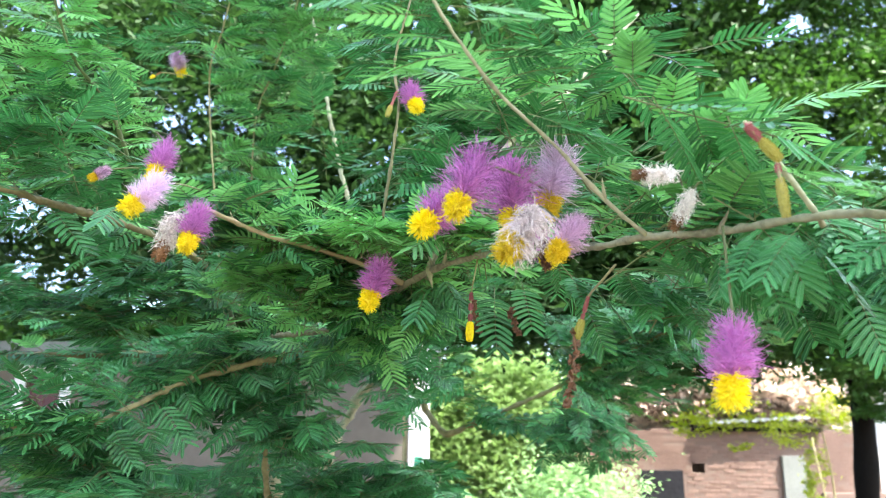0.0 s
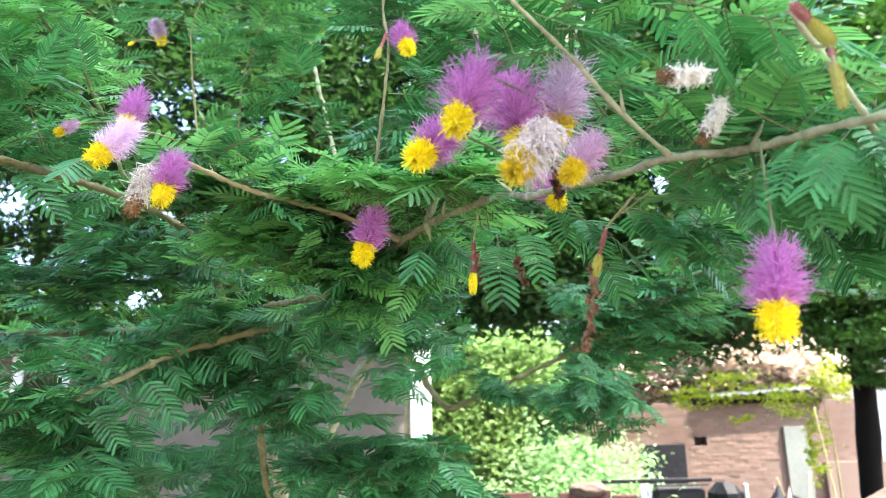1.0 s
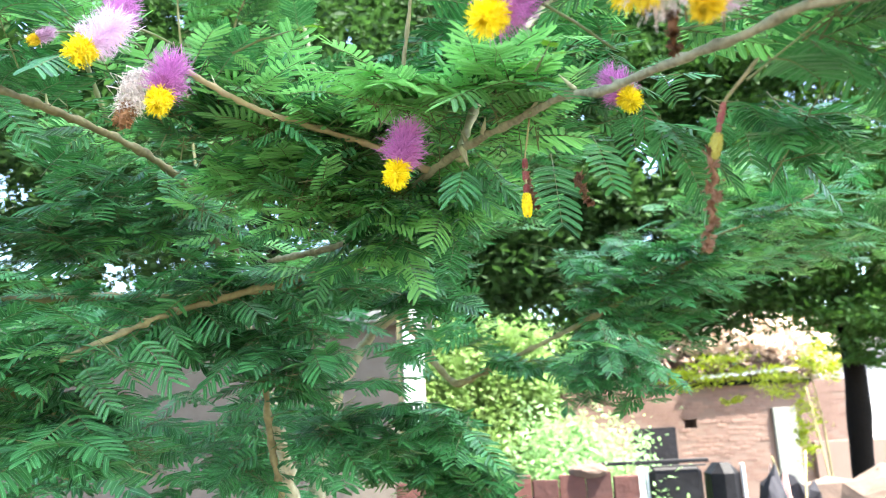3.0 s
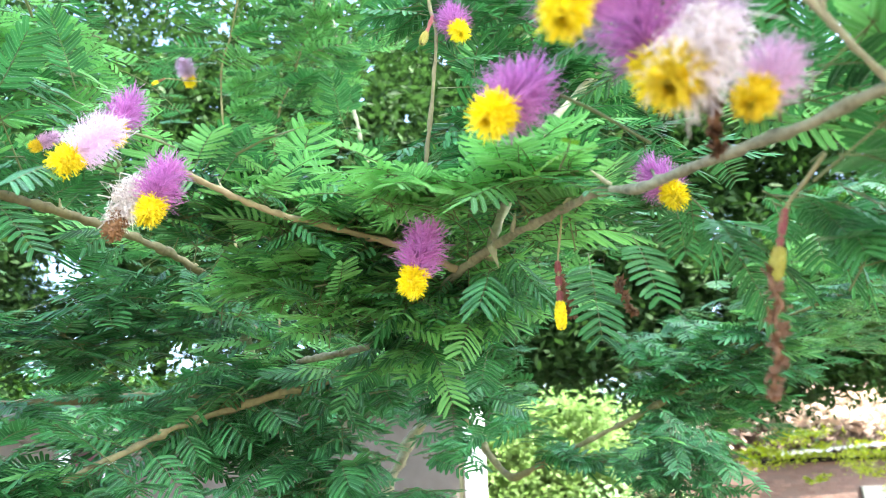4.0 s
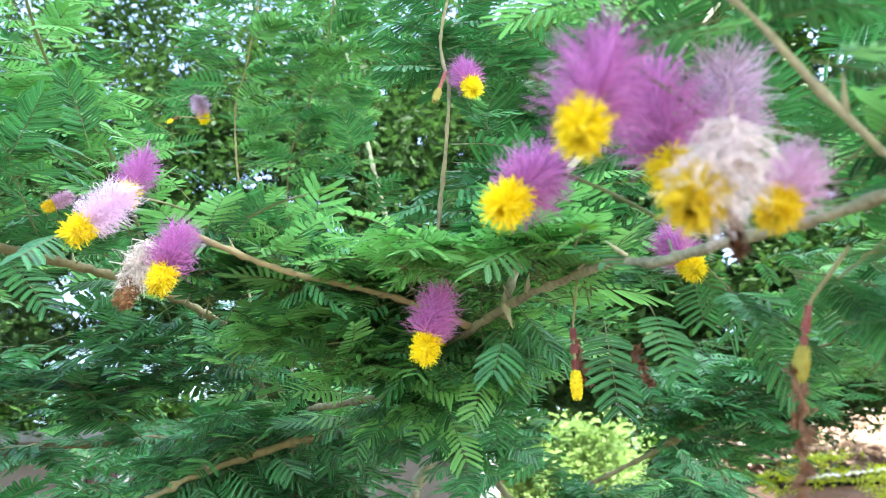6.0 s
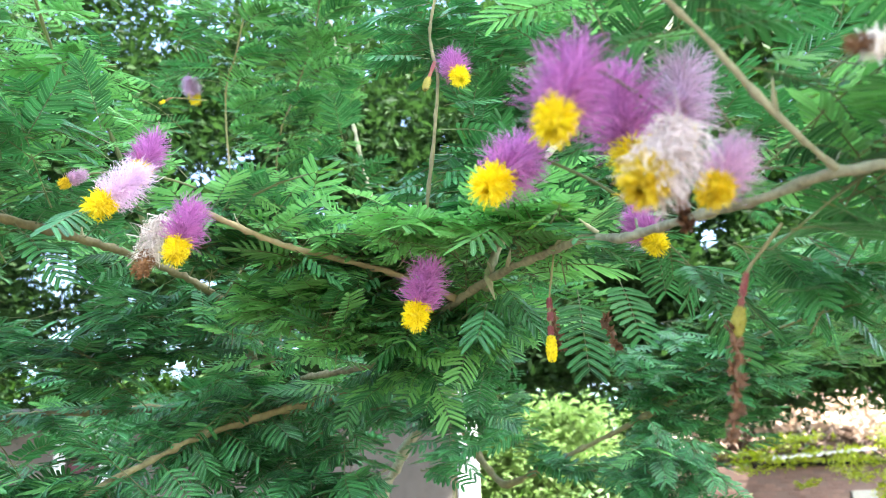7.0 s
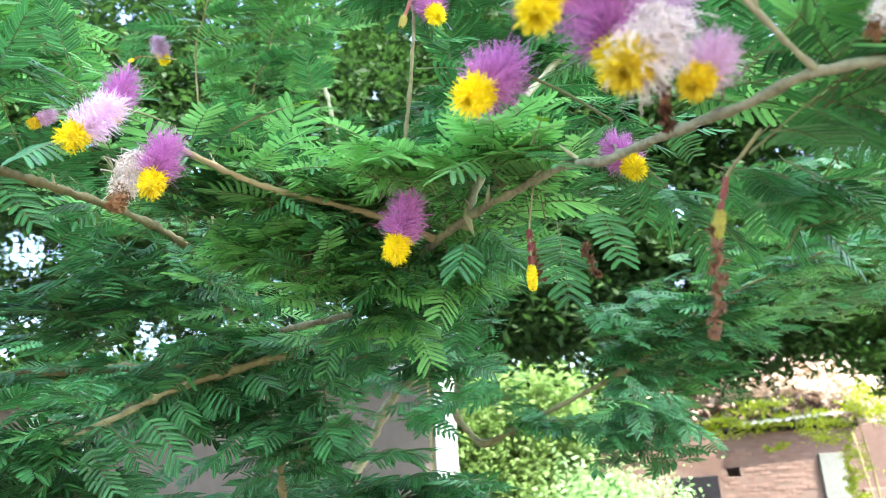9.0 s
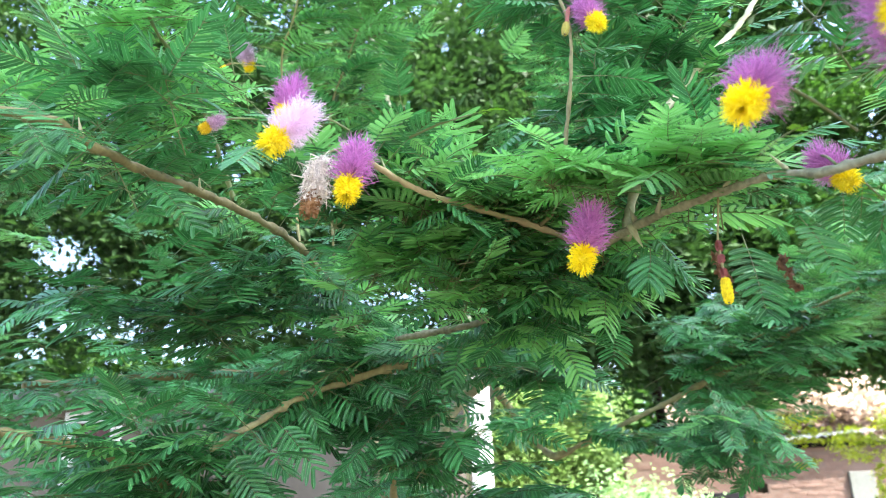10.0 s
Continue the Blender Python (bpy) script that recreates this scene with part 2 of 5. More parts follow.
def pinna(base, d, flat, length, width, fold, sag, parts, forward, simple=False):
    """A ribbon of tiny leaflets on both sides of a pale rib: folded a little along it, blunt at the end, with a fine
    pale rim that also stands for sky sheen.
    """
    top = np.cross(d, flat)
    down = np.array((0, 0, 1.0))
    V, E, Q = [], [], []
    lanes = (-1.0, 0.0, 1.0) if simple else (-1.0, -0.62, 0.0, 0.62, 1.0)
    # pale rib and rim: leaf marking, with some sheen painted into the tone
    tone = {0.0: 1.0, 0.62: 0.0, 1.0: 0.0 if simple else 0.92}
    for i in range(parts + 1):
        w = i / parts
        rib = base + d * length * w - down * sag * length * w * w + forward * length * w * w
        half = width * 0.5 * min(1.0, 0.45 + 4.0 * w, 0.40 + 3.4 * (1 - w))
        for k in lanes:
            saw = 0.07 * half * (1 if i % 2 else -1) if abs(k) == 1.0 and 0 < i < parts else 0.0
            blunt = d * half * (0.55 if 0 < i else 0.0) * (0.35 - abs(k)) * (1.0 if i == parts else 0.0)
            V.append(rib + flat * k * (half + saw) + top * fold * abs(k) * half + blunt + d * half * 0.3 * abs(k))
            E.append(tone[abs(k)])
    m = len(lanes)
    for i in range(parts):
        for k in range(m - 1):
            Q.append((i * m + k, i * m + k + 1, i * m + m + k + 1, i * m + m + k))
    return V, Q, E


def leaf_geometry(seed, pairs=9, rachis=0.045, length=0.021, width=0.0045, simple=False):
    """A twice-pinnate leaf: it points along x, lies in the xy plane and droops a little; its ribbons lie side by side like a comb."""
    rng = random.Random(seed)
    V, Q, M, E = [], [], [], []

    def put(v, q, m, e=None):
        n = len(V)
        V.extend(v)
        E.extend(e if e else [0.0] * len(v))
        Q.extend([tuple(n + i for i in f) for f in q])
        M.extend([m] * len(q))

    bend, sway = rng.uniform(0.05, 0.35), rng.uniform(-0.12, 0.12)
    axis = lambda u: np.array((rachis * u, rachis * sway * u * u, -bend * rachis * u * u))
    put(*strip([axis(u) for u in (-0.15, 0.35, 0.7, 1.0)], 0.0005), 1)
    wing, lift, open_ = rng.uniform(-0.28, 0.35), rng.uniform(-0.30, 0.10), rng.uniform(64, 80)
    for k in range(pairs):
        u = 0.10 + 0.90 * (k + 0.5) / pairs
        for s in (-1, 1):
            if rng.random() < 0.02:
                continue
            spread = radians(open_ - 34 * u ** 2 + rng.uniform(-4, 4))
            ln = length * (0.66 + 0.36 * math.sin(math.pi * min(1, 0.12 + 0.76 * u))) * rng.uniform(0.93, 1.06)
            d = unit(np.array((math.cos(spread), s * math.sin(spread), lift + rng.uniform(-0.09, 0.09))))
            roll = s * wing + rng.uniform(-0.16, 0.16)
            flat = unit(np.cross((0, 0, 1), d))
            flat = unit(flat * math.cos(roll) + np.cross(d, flat) * math.sin(roll))
            v, q, e = pinna(axis(u), d, flat, ln, width * rng.uniform(0.9, 1.08), rng.uniform(0.05, 0.35), rng.uniform(0.02, 0.16), 3 if simple else 7, np.array((0.10, 0, 0)), simple)
            put(v, q, 0, e)
    return np.array(V), np.array(Q), np.array(M), np.array(E)


FULL = [leaf_geometry(i, 5 + i % 6, 0.0048 * (5 + i % 6) + 0.003, 0.0158 + 0.0013 * (i % 4), 0.0033) for i in range(12)]
FAR = [leaf_geometry(20 + i, 5 + i % 4, 0.0088 * (5 + i % 4), 0.026, 0.0066, True) for i in range(8)]
TRUE_MESHES = {}


def leaf_mesh(k, mat):
    if (k, mat.name) not in TRUE_MESHES:
        v, q, m, e = FULL[k]
        TRUE_MESHES[k, mat.name] = quads_mesh("leaf", v, q, [mat, STALK], m, edge=e)
    return TRUE_MESHES[k, mat.name]


class Heap:
    """Gathers geometry for one joined mesh."""

    def __init__(self):
        self.v, self.q, self.m, self.e, self.n = [], [], [], [], 0

    def add(self, v, q, m, e=None):
        self.e.append(np.zeros(len(v)) if e is None else e)
        self.v.append(v); self.q.append(q + self.n); self.m.append(m)
        self.n += len(v)

    def mesh(self, name, mats, smooth=False):
        return quads_mesh(name, np.concatenate(self.v), np.concatenate(self.q), mats, np.concatenate(self.m), smooth, np.concatenate(self.e))


def basis(d, up, at, scale=1.0):
    x = Vector(d).normalized()
    z = Vector(up)
    z = (z - x * z.dot(x)).normalized()
    y = z.cross(x)
    m = Matrix((x, y, z)).transposed() * scale
    m = m.to_4x4()
    m.translation = at
    return m


# ---- the flowering shrub ----
shrub = root("flowering_shrub", "thorny shrub with feathery green leaves and purple-yellow flower spikes", "shrub", (0.05, 1.4, 0.0))
shrub.matrix_world = Matrix.Translation((0.05, 1.4, 0.0))
bpy.context.view_layer.update()
OFF = Matrix.Translation((-0.05, -1.4, 0.0))


def on_shrub(ob):
    ob.matrix_parent_inverse = OFF
    return ob


main_line = [(0.26, 0.34, 1.60), (0.191, 0.36, 1.616), (0.147, 0.42, 1.625), (0.113, 0.43, 1.625), (0.099, 0.46, 1.629), (0.077, 0.50, 1.636), (0.059, 0.54, 1.643),
             (0.043, 0.57, 1.654), (0.029, 0.61, 1.661), (0.007, 0.655, 1.666), (-0.011, 0.68, 1.664), (-0.031, 0.71, 1.660), (-0.065, 0.78, 1.656),
             (-0.104, 0.84, 1.644), (-0.134, 0.87, 1.643), (-0.193, 0.92, 1.646)]
LINES = {}


def branch(key, line, r0, r1, mat):
    LINES[key] = [Vector(p) for p in line]
    lab = {BARK: "rough grey-brown branch", TWIG: "reddish brown slender branch", PALETWIG: "pale tan twig", STALK: "green young twig"}[mat]
    on_shrub(stem("branch", line, r0, r1, mat, shrub, lab, step=0.005, sides=9, rough=0.75, knots=0 if mat is STALK else 7))


branch("main", main_line, 0.0018, 0.0031, BARK)
branch("upper", [(0.113, 0.43, 1.625), (0.086, 0.41, 1.639), (0.057, 0.389, 1.661), (0.033, 0.37, 1.674), (0.016, 0.35, 1.684), (-0.001, 0.33, 1.7), (-0.009, 0.32, 1.713)], 0.0012, 0.0008, BARK)
branch("back", [(-0.011, 0.69, 1.662), (0.001, 0.7, 1.699), (0.03, 0.73, 1.761), (0.075, 0.76, 1.825), (0.133, 0.8, 1.891), (0.181, 0.84, 1.959), (0.25, 0.9, 2.06)], 0.0030, 0.0024, BARK)
branch("left", [(-0.42, 0.5, 1.7), (-0.353, 0.56, 1.708), (-0.35, 0.6, 1.714), (-0.34, 0.66, 1.72), (-0.321, 0.72, 1.726), (-0.3, 0.79, 1.731), (-0.279, 0.86, 1.727), (-0.271, 0.93, 1.719), (-0.25, 1.02, 1.68)], 0.0026, 0.004, TWIG)
branch("pale", [(-0.186, 0.59, 1.696), (-0.167, 0.63, 1.694), (-0.142, 0.66, 1.69), (-0.118, 0.68, 1.688), (-0.084, 0.695, 1.681), (-0.056, 0.7, 1.671), (-0.031, 0.71, 1.661)], 0.0015, 0.0026, PALETWIG)
branch("lower_left", [(-0.1, 0.95, 1.64), (-0.135, 0.93, 1.639), (-0.174, 0.905, 1.621), (-0.213, 0.89, 1.608), (-0.266, 0.855, 1.587), (-0.294, 0.79, 1.557), (-0.312, 0.75, 1.537)], 0.0045, 0.0022, TWIG)
branch("low_a", [(-0.549, 0.9, 1.613), (-0.51, 0.95, 1.623), (-0.456, 1.0, 1.633), (-0.379, 1.05, 1.64), (-0.28, 1.1, 1.64)], 0.004, 0.005, TWIG)
branch("low_b", [(-0.45, 0.66, 1.555), (-0.401, 0.75, 1.541), (-0.365, 0.8, 1.516), (-0.33, 0.86, 1.48)], 0.0026, 0.004, TWIG)
branch("low_c", [(-0.16, 0.93, 1.63), (-0.195, 0.96, 1.56), (-0.205, 0.98, 1.494), (-0.18, 1.05, 1.3)], 0.003, 0.0042, TWIG)
branch("fork", [(-0.093, 1.75, 1.72), (-0.040, 1.7, 1.628), (-0.016, 1.66, 1.588), (0.006, 1.63, 1.562), (0.014, 1.62, 1.557), (0.026, 1.615, 1.560), (0.074, 1.6, 1.58), (0.13, 1.58, 1.603), (0.205, 1.55, 1.635), (0.329, 1.5, 1.692), (0.449, 1.45, 1.755)], 0.0075, 0.003, TWIG)
branch("stem_main", [(-0.093, 1.75, 1.72), (-0.17, 1.80, 1.66), (-0.26, 1.78, 1.45), (-0.24, 1.66, 1.05), (-0.05, 1.5, 0.5), (0.05, 1.4, 0.0)], 0.01, 0.024, BARK)
branch("top_twig", [(-0.068, 0.698, 1.676), (-0.055, 0.682, 1.69), (-0.044, 0.666, 1.753), (-0.04, 0.662, 1.785), (-0.038, 0.668, 1.82), (-0.043, 0.68, 1.87), (-0.03, 0.7, 1.95)], 0.0015, 0.0010, TWIG)
branch("thin_a", [(-0.36, 1.25, 1.8), (-0.389, 1.2, 2.108), (-0.36, 1.15, 2.181), (-0.33, 1.1, 2.248), (-0.318, 1.08, 2.33)], 0.0018, 0.0011, TWIG)
branch("thin_b", [(-0.33, 1.35, 1.75), (-0.335, 1.3, 2.068), (-0.301, 1.28, 2.186), (-0.267, 1.25, 2.27), (-0.239, 1.2, 2.38)], 0.0018, 0.0011, TWIG)
branch("young_twig", [(-0.36, 0.92, 1.8), (-0.383, 0.85, 1.896), (-0.404, 0.8, 1.929), (-0.405, 0.75, 1.961), (-0.399, 0.7, 2.0)], 0.0026, 0.0012, STALK)
branch("right_twig", [(0.62, 1.38, 1.83), (0.549, 1.4, 1.805), (0.435, 1.45, 1.767), (0.342, 1.5, 1.724), (0.249, 1.5, 1.67)], 0.0022, 0.0014, TWIG)
branch("spur", [(0.185, 0.385, 1.618), (0.17, 0.375, 1.632), (0.15, 0.36, 1.648), (0.137, 0.35, 1.655)], 0.0014, 0.0010, BARK)
branch("deep", [(-0.093, 1.75, 1.72), (-0.16, 1.78, 1.95), (-0.25, 1.8, 2.2), (-0.4, 1.85, 2.9)], 0.006, 0.003, BARK)
branch("stem_b", [(-0.18, 1.05, 1.3), (-0.1, 1.25, 0.8), (0.05, 1.4, 0.0)], 0.0042, 0.02, TWIG)
branch("stem_c", [(-0.271, 0.99, 1.7), (-0.22, 1.15, 1.45), (-0.05, 1.35, 0.6), (0.05, 1.4, 0.0)], 0.005, 0.02, BARK)
# side spurs and thorns on the near branches
def thorn(a, b, r):
    on_shrub(stem("thorn", [a, (Vector(a) + Vector(b)) / 2, b], r, 0.0002, BARK, shrub, "short woody thorn", step=0.003, sides=6))


thorn((-0.009, 0.677, 1.666), (-0.0055, 0.665, 1.647), 0.0030)
thorn((-0.004, 0.680, 1.668), (-0.010, 0.672, 1.678), 0.0030)
thorn((0.004, 0.655, 1.667), (0.006, 0.648, 1.676), 0.0022)
thorn((0.031, 0.605, 1.662), (0.038, 0.6, 1.672), 0.0017)
thorn((0.048, 0.56, 1.653), (0.038, 0.553, 1.659), 0.0017)
thorn((0.086, 0.41, 1.639), (0.083, 0.4, 1.647), 0.0014)
thorn((-0.167, 0.63, 1.694), (-0.17, 0.625, 1.702), 0.001)
thorn((-0.35, 0.6, 1.714), (-0.348, 0.59, 1.724), 0.002)
thorn((-0.321, 0.72, 1.726), (-0.318, 0.71, 1.735), 0.002)
thorn((-0.118, 0.68, 1.688), (-0.112, 0.672, 1.694), 0.0013)
thorn((0.147, 0.42, 1.625), (0.15, 0.41, 1.634), 0.002)

# ---- flower spikes ----
def ribbons(origins, tips, bow, width, seed):
    """Thin bent ribbons from each origin to each tip."""
    rng = np.random.RandomState(seed)
    o, t = np.array(origins), np.array(tips)
    mid = (o + t) / 2 + bow * rng.normal(size=o.shape)
    d = t - o
    s = np.cross(d, rng.normal(size=o.shape))
    s /= np.linalg.norm(s, axis=1)[:, None] + 1e-9
    s *= width
    v = np.stack([o - s, o + s, mid - s * 0.8, mid + s * 0.8, t - s * 0.45, t + s * 0.45], 1).reshape(-1, 3)
    n = len(o)
    base = np.arange(n)[:, None] * 6
    q = np.concatenate([base + np.array((0, 1, 3, 2)), base + np.array((2, 3, 5, 4))])
    return v, q


def spindle(length, radius, z0, sides=10, rings=7):
    v, q = [], []
    for i in range(rings):
        u = i / (rings - 1)
        r = max(0.0002, radius * math.sin(math.pi * (0.08 + 0.84 * u)) ** 0.6)
        for k in range(sides):
            a = 2 * math.pi * k / sides
            v.append((r * math.cos(a), r * math.sin(a), z0 + length * u))
    for i in range(rings - 1):
        for k in range(sides):
            a, b = i * sides + k, i * sides + (k + 1) % sides
            q.append((a, b, b + sides, a + sides))
    return np.array(v), np.array(q)


def hairs(n, z0, z1, reach, droop, seed, cap=0, wild=0.15, core=0.0025):
    """Roots and ends of hairs that stand off the axis between z0 and z1; cap: -1 closes the lower end, 1 the upper."""
    rng = np.random.RandomState(seed)
    a = rng.uniform(0, 2 * np.pi, n)
    u = rng.uniform(0, 1, n)
    z = z0 + (z1 - z0) * u
    el = rng.normal(0, 0.28, n) + droop
    if cap:
        edge = u if cap > 0 else 1 - u
        el = el + cap * 1.35 * np.clip((edge - 0.45) / 0.55, 0, 1) ** 1.2 * rng.uniform(0.2, 1.15, n)
    d = np.stack([np.cos(a) * np.cos(el), np.sin(a) * np.cos(el), np.sin(el)], 1)
    r = reach * rng.uniform(0.72, 1.12, n) * (1 + wild * rng.normal(size=n))
    o = np.stack([core * np.cos(a), core * np.sin(a), z], 1)
    return o, o + d * r[:, None]


SPIKES = []


def flower(yellow, pink, state="fresh", size=1.0, seed=0, stalk=None, brush=0.93):
    """A hanging two-part spike: showy sterile filaments above, a yellow head of stamens below."""
    yc, pc = Vector(yellow), Vector(pink)
    SPIKES.append((yc, pc))
    axis = (pc - yc).normalized()
    joint = yc + axis * 0.0095 * size
    m = basis(axis.orthogonal(), axis, joint, size)
    f_mat, f_lab, y_mat, y_lab = {
        "fresh": (PURPLE, "fresh purple filaments", YELLOW, "bright yellow stamens"),
        "mauve": (MAUVE, "fading mauve filaments", OCHRE, "ochre ageing stamens"),
        "pale": (PINK, "pale pink filaments", YELLOW, "yellow stamens"),
        "blush": (PINK, "pale blush-pink filaments", OCHRE, "ochre ageing stamens"),
        "faded": (CREAM, "limp cream faded filaments", OCHRE, "ochre ageing stamens"),
        "dead": (GREYPINK, "withered grey filaments", RUST, "rust-brown dried stamens"),
    }[state]
    z1 = {"faded": 0.030, "dead": 0.028}.get(state, 0.026) * brush
    top = m @ Vector((0, 0, z1))
    end = Vector(stalk) if stalk else top + Vector((0.004, 0.012, 0.02))
    sp = on_shrub(stem("flower_spike", [m @ Vector((0, 0, -0.004)), m @ Vector((0, 0, z1 * 0.7)), top, (top + end) / 2 + Vector((0, 0, 0.002)), end], 0.0008, 0.0007, STALK, shrub,
                       {"fresh": "fresh purple and yellow flower spike", "mauve": "ageing mauve and ochre flower spike", "pale": "pale pink and yellow flower spike", "blush": "fading blush-pink and ochre flower spike",
                        "faded": "faded cream and ochre flower spike", "dead": "withered grey-brown flower spike"}[state], step=0.004, sides=6))
    h = Heap()
    n = {"faded": 700, "dead": 420}.get(state, 820)
    droop = {"fresh": 0.22, "mauve": 0.3, "pale": 0.2, "blush": 0.15, "faded": -0.5, "dead": -0.75}[state]
    reach = {"fresh": 0.0142, "mauve": 0.0125, "pale": 0.0135, "blush": 0.0132, "faded": 0.0125, "dead": 0.0072}[state] * brush
    o, t = hairs(n, 0.001, z1, reach, droop, seed, cap=1 if state in ("fresh", "pale", "mauve", "blush") else 0, wild=0.15 if state != "dead" else 0.03, core=0.0018)
    if state in ("faded", "dead"):
        g = np.array((m.to_3x3().inverted() @ Vector((0, 0, -1))).normalized()) * reach * (0.45 if state == "faded" else 0.4)
        t = t + g
    v, q = ribbons(o, t, 0.0024 if state != "dead" else 0.0032, 0.00027 if state in ("fresh", "pale", "mauve", "blush") else 0.00036, seed)
    h.add(v, q, np.zeros(len(q), int))
    v, q = spindle(z1, 0.0026, 0.0)
    h.add(v, q, np.zeros(len(q), int))
    ob = part("filament_brush", h.mesh("filament_brush", [f_mat]), None, sp, f_lab)
    ob.matrix_parent_inverse = Matrix.Identity(4)
    ob.matrix_basis = m
    h = Heap()
    o, t = hairs(620 if state != "dead" else 260, -0.0112, 0.0005, 0.0062 if state != "dead" else 0.0026, 0.0, seed + 7, cap=-1, wild=0.12, core=0.0026)
    v, q = ribbons(o, t, 0.0005, 0.00042, seed + 3)
    h.add(v, q, np.zeros(len(q), int))
    v, q = spindle(0.0125, 0.0042 if state != "dead" else 0.0026, -0.0120, 12, 6)
    h.add(v, q, np.zeros(len(q), int))
    # anthers at the ends
    c = t[::2]
    s = 0.00030
    octa = np.array([(s, 0, 0), (0, s, 0), (-s, 0, 0), (0, -s, 0), (0, 0, s * 1.6), (0, 0, -s * 1.6)])
    v = (c[:, None, :] + octa[None]).reshape(-1, 3)
    b = np.arange(len(c))[:, None] * 6
    q = np.concatenate([b + np.array((0, 4, 2, 5)), b + np.array((1, 4, 3, 5))])
    h.add(v, q, np.zeros(len(q), int))
    ob = part("stamen_head", h.mesh("stamen_head", [y_mat]), None, sp, y_lab)
    ob.matrix_parent_inverse = Matrix.Identity(4)
    ob.matrix_basis = m
    return sp


flower((-0.054, 0.611, 1.623), (-0.046, 0.614, 1.652), "fresh", 0.93, 11, (-0.035, 0.7, 1.668))
flower((-0.182, 0.567, 1.656), (-0.178, 0.574, 1.68), "fresh", 0.87, 16, (-0.182, 0.6, 1.7))
flower((-0.204, 0.575, 1.65), (-0.2, 0.585, 1.684), "dead", 1.1, 21, (-0.184, 0.6, 1.698))
flower((-0.219, 0.547, 1.677), (-0.202, 0.556, 1.699), "pale", 0.88, 26, (-0.186, 0.6, 1.71))
flower((-0.229, 0.612, 1.726), (-0.226, 0.618, 1.746), "fresh", 0.85, 31, (-0.235, 0.66, 1.75))
flower((-0.283, 0.62, 1.727), (-0.268, 0.63, 1.742), "mauve", 0.42, 36, (-0.25, 0.66, 1.75))
flower((-0.021, 0.65, 1.806), (-0.028, 0.662, 1.829), "fresh", 0.82, 41, (-0.038, 0.668, 1.822))
flower((-0.010, 0.456, 1.637), (0.005, 0.470, 1.657), "fresh", 0.95, 46, (0.055, 0.5, 1.645))
flower((0.008, 0.378, 1.622), (0.0180, 0.388, 1.647), "fresh", 0.78, 51, (0.06, 0.44, 1.655), brush=1.25)
flower((0.040, 0.42, 1.626), (0.038, 0.425, 1.663), "fresh", 0.92, 56, (0.07, 0.45, 1.665), brush=1.15)
flower((0.060, 0.44, 1.642), (0.066, 0.44, 1.668), "blush", 0.9, 61, (0.09, 0.46, 1.66), brush=1.15)
flower((0.032, 0.379, 1.602), (0.046, 0.388, 1.624), "faded", 0.80, 66, (0.075, 0.46, 1.636), brush=1.05)
flower((0.058, 0.4, 1.607), (0.071, 0.41, 1.625), "mauve", 0.68, 71, (0.09, 0.46, 1.631), brush=1.05)
flower((0.0785, 0.56, 1.6445), (0.069, 0.577, 1.672), "fresh", 0.75, 76, (0.066, 0.545, 1.648))
flower((-0.444, 1.215, 2.140), (-0.444, 1.185, 2.158), "pale", 1.05, 81, (-0.4, 1.2, 2.16))
flower((0.134, 0.388, 1.537), (0.139, 0.392, 1.562), "fresh", 0.92, 86, (0.142, 0.4, 1.622))
flower((0.09, 0.364, 1.635), (0.108, 0.366, 1.637), "dead", 0.56, 91, (0.12, 0.39, 1.64))
flower((0.118, 0.402, 1.622), (0.127, 0.4, 1.638), "dead", 0.62, 96, (0.135, 0.4, 1.645))


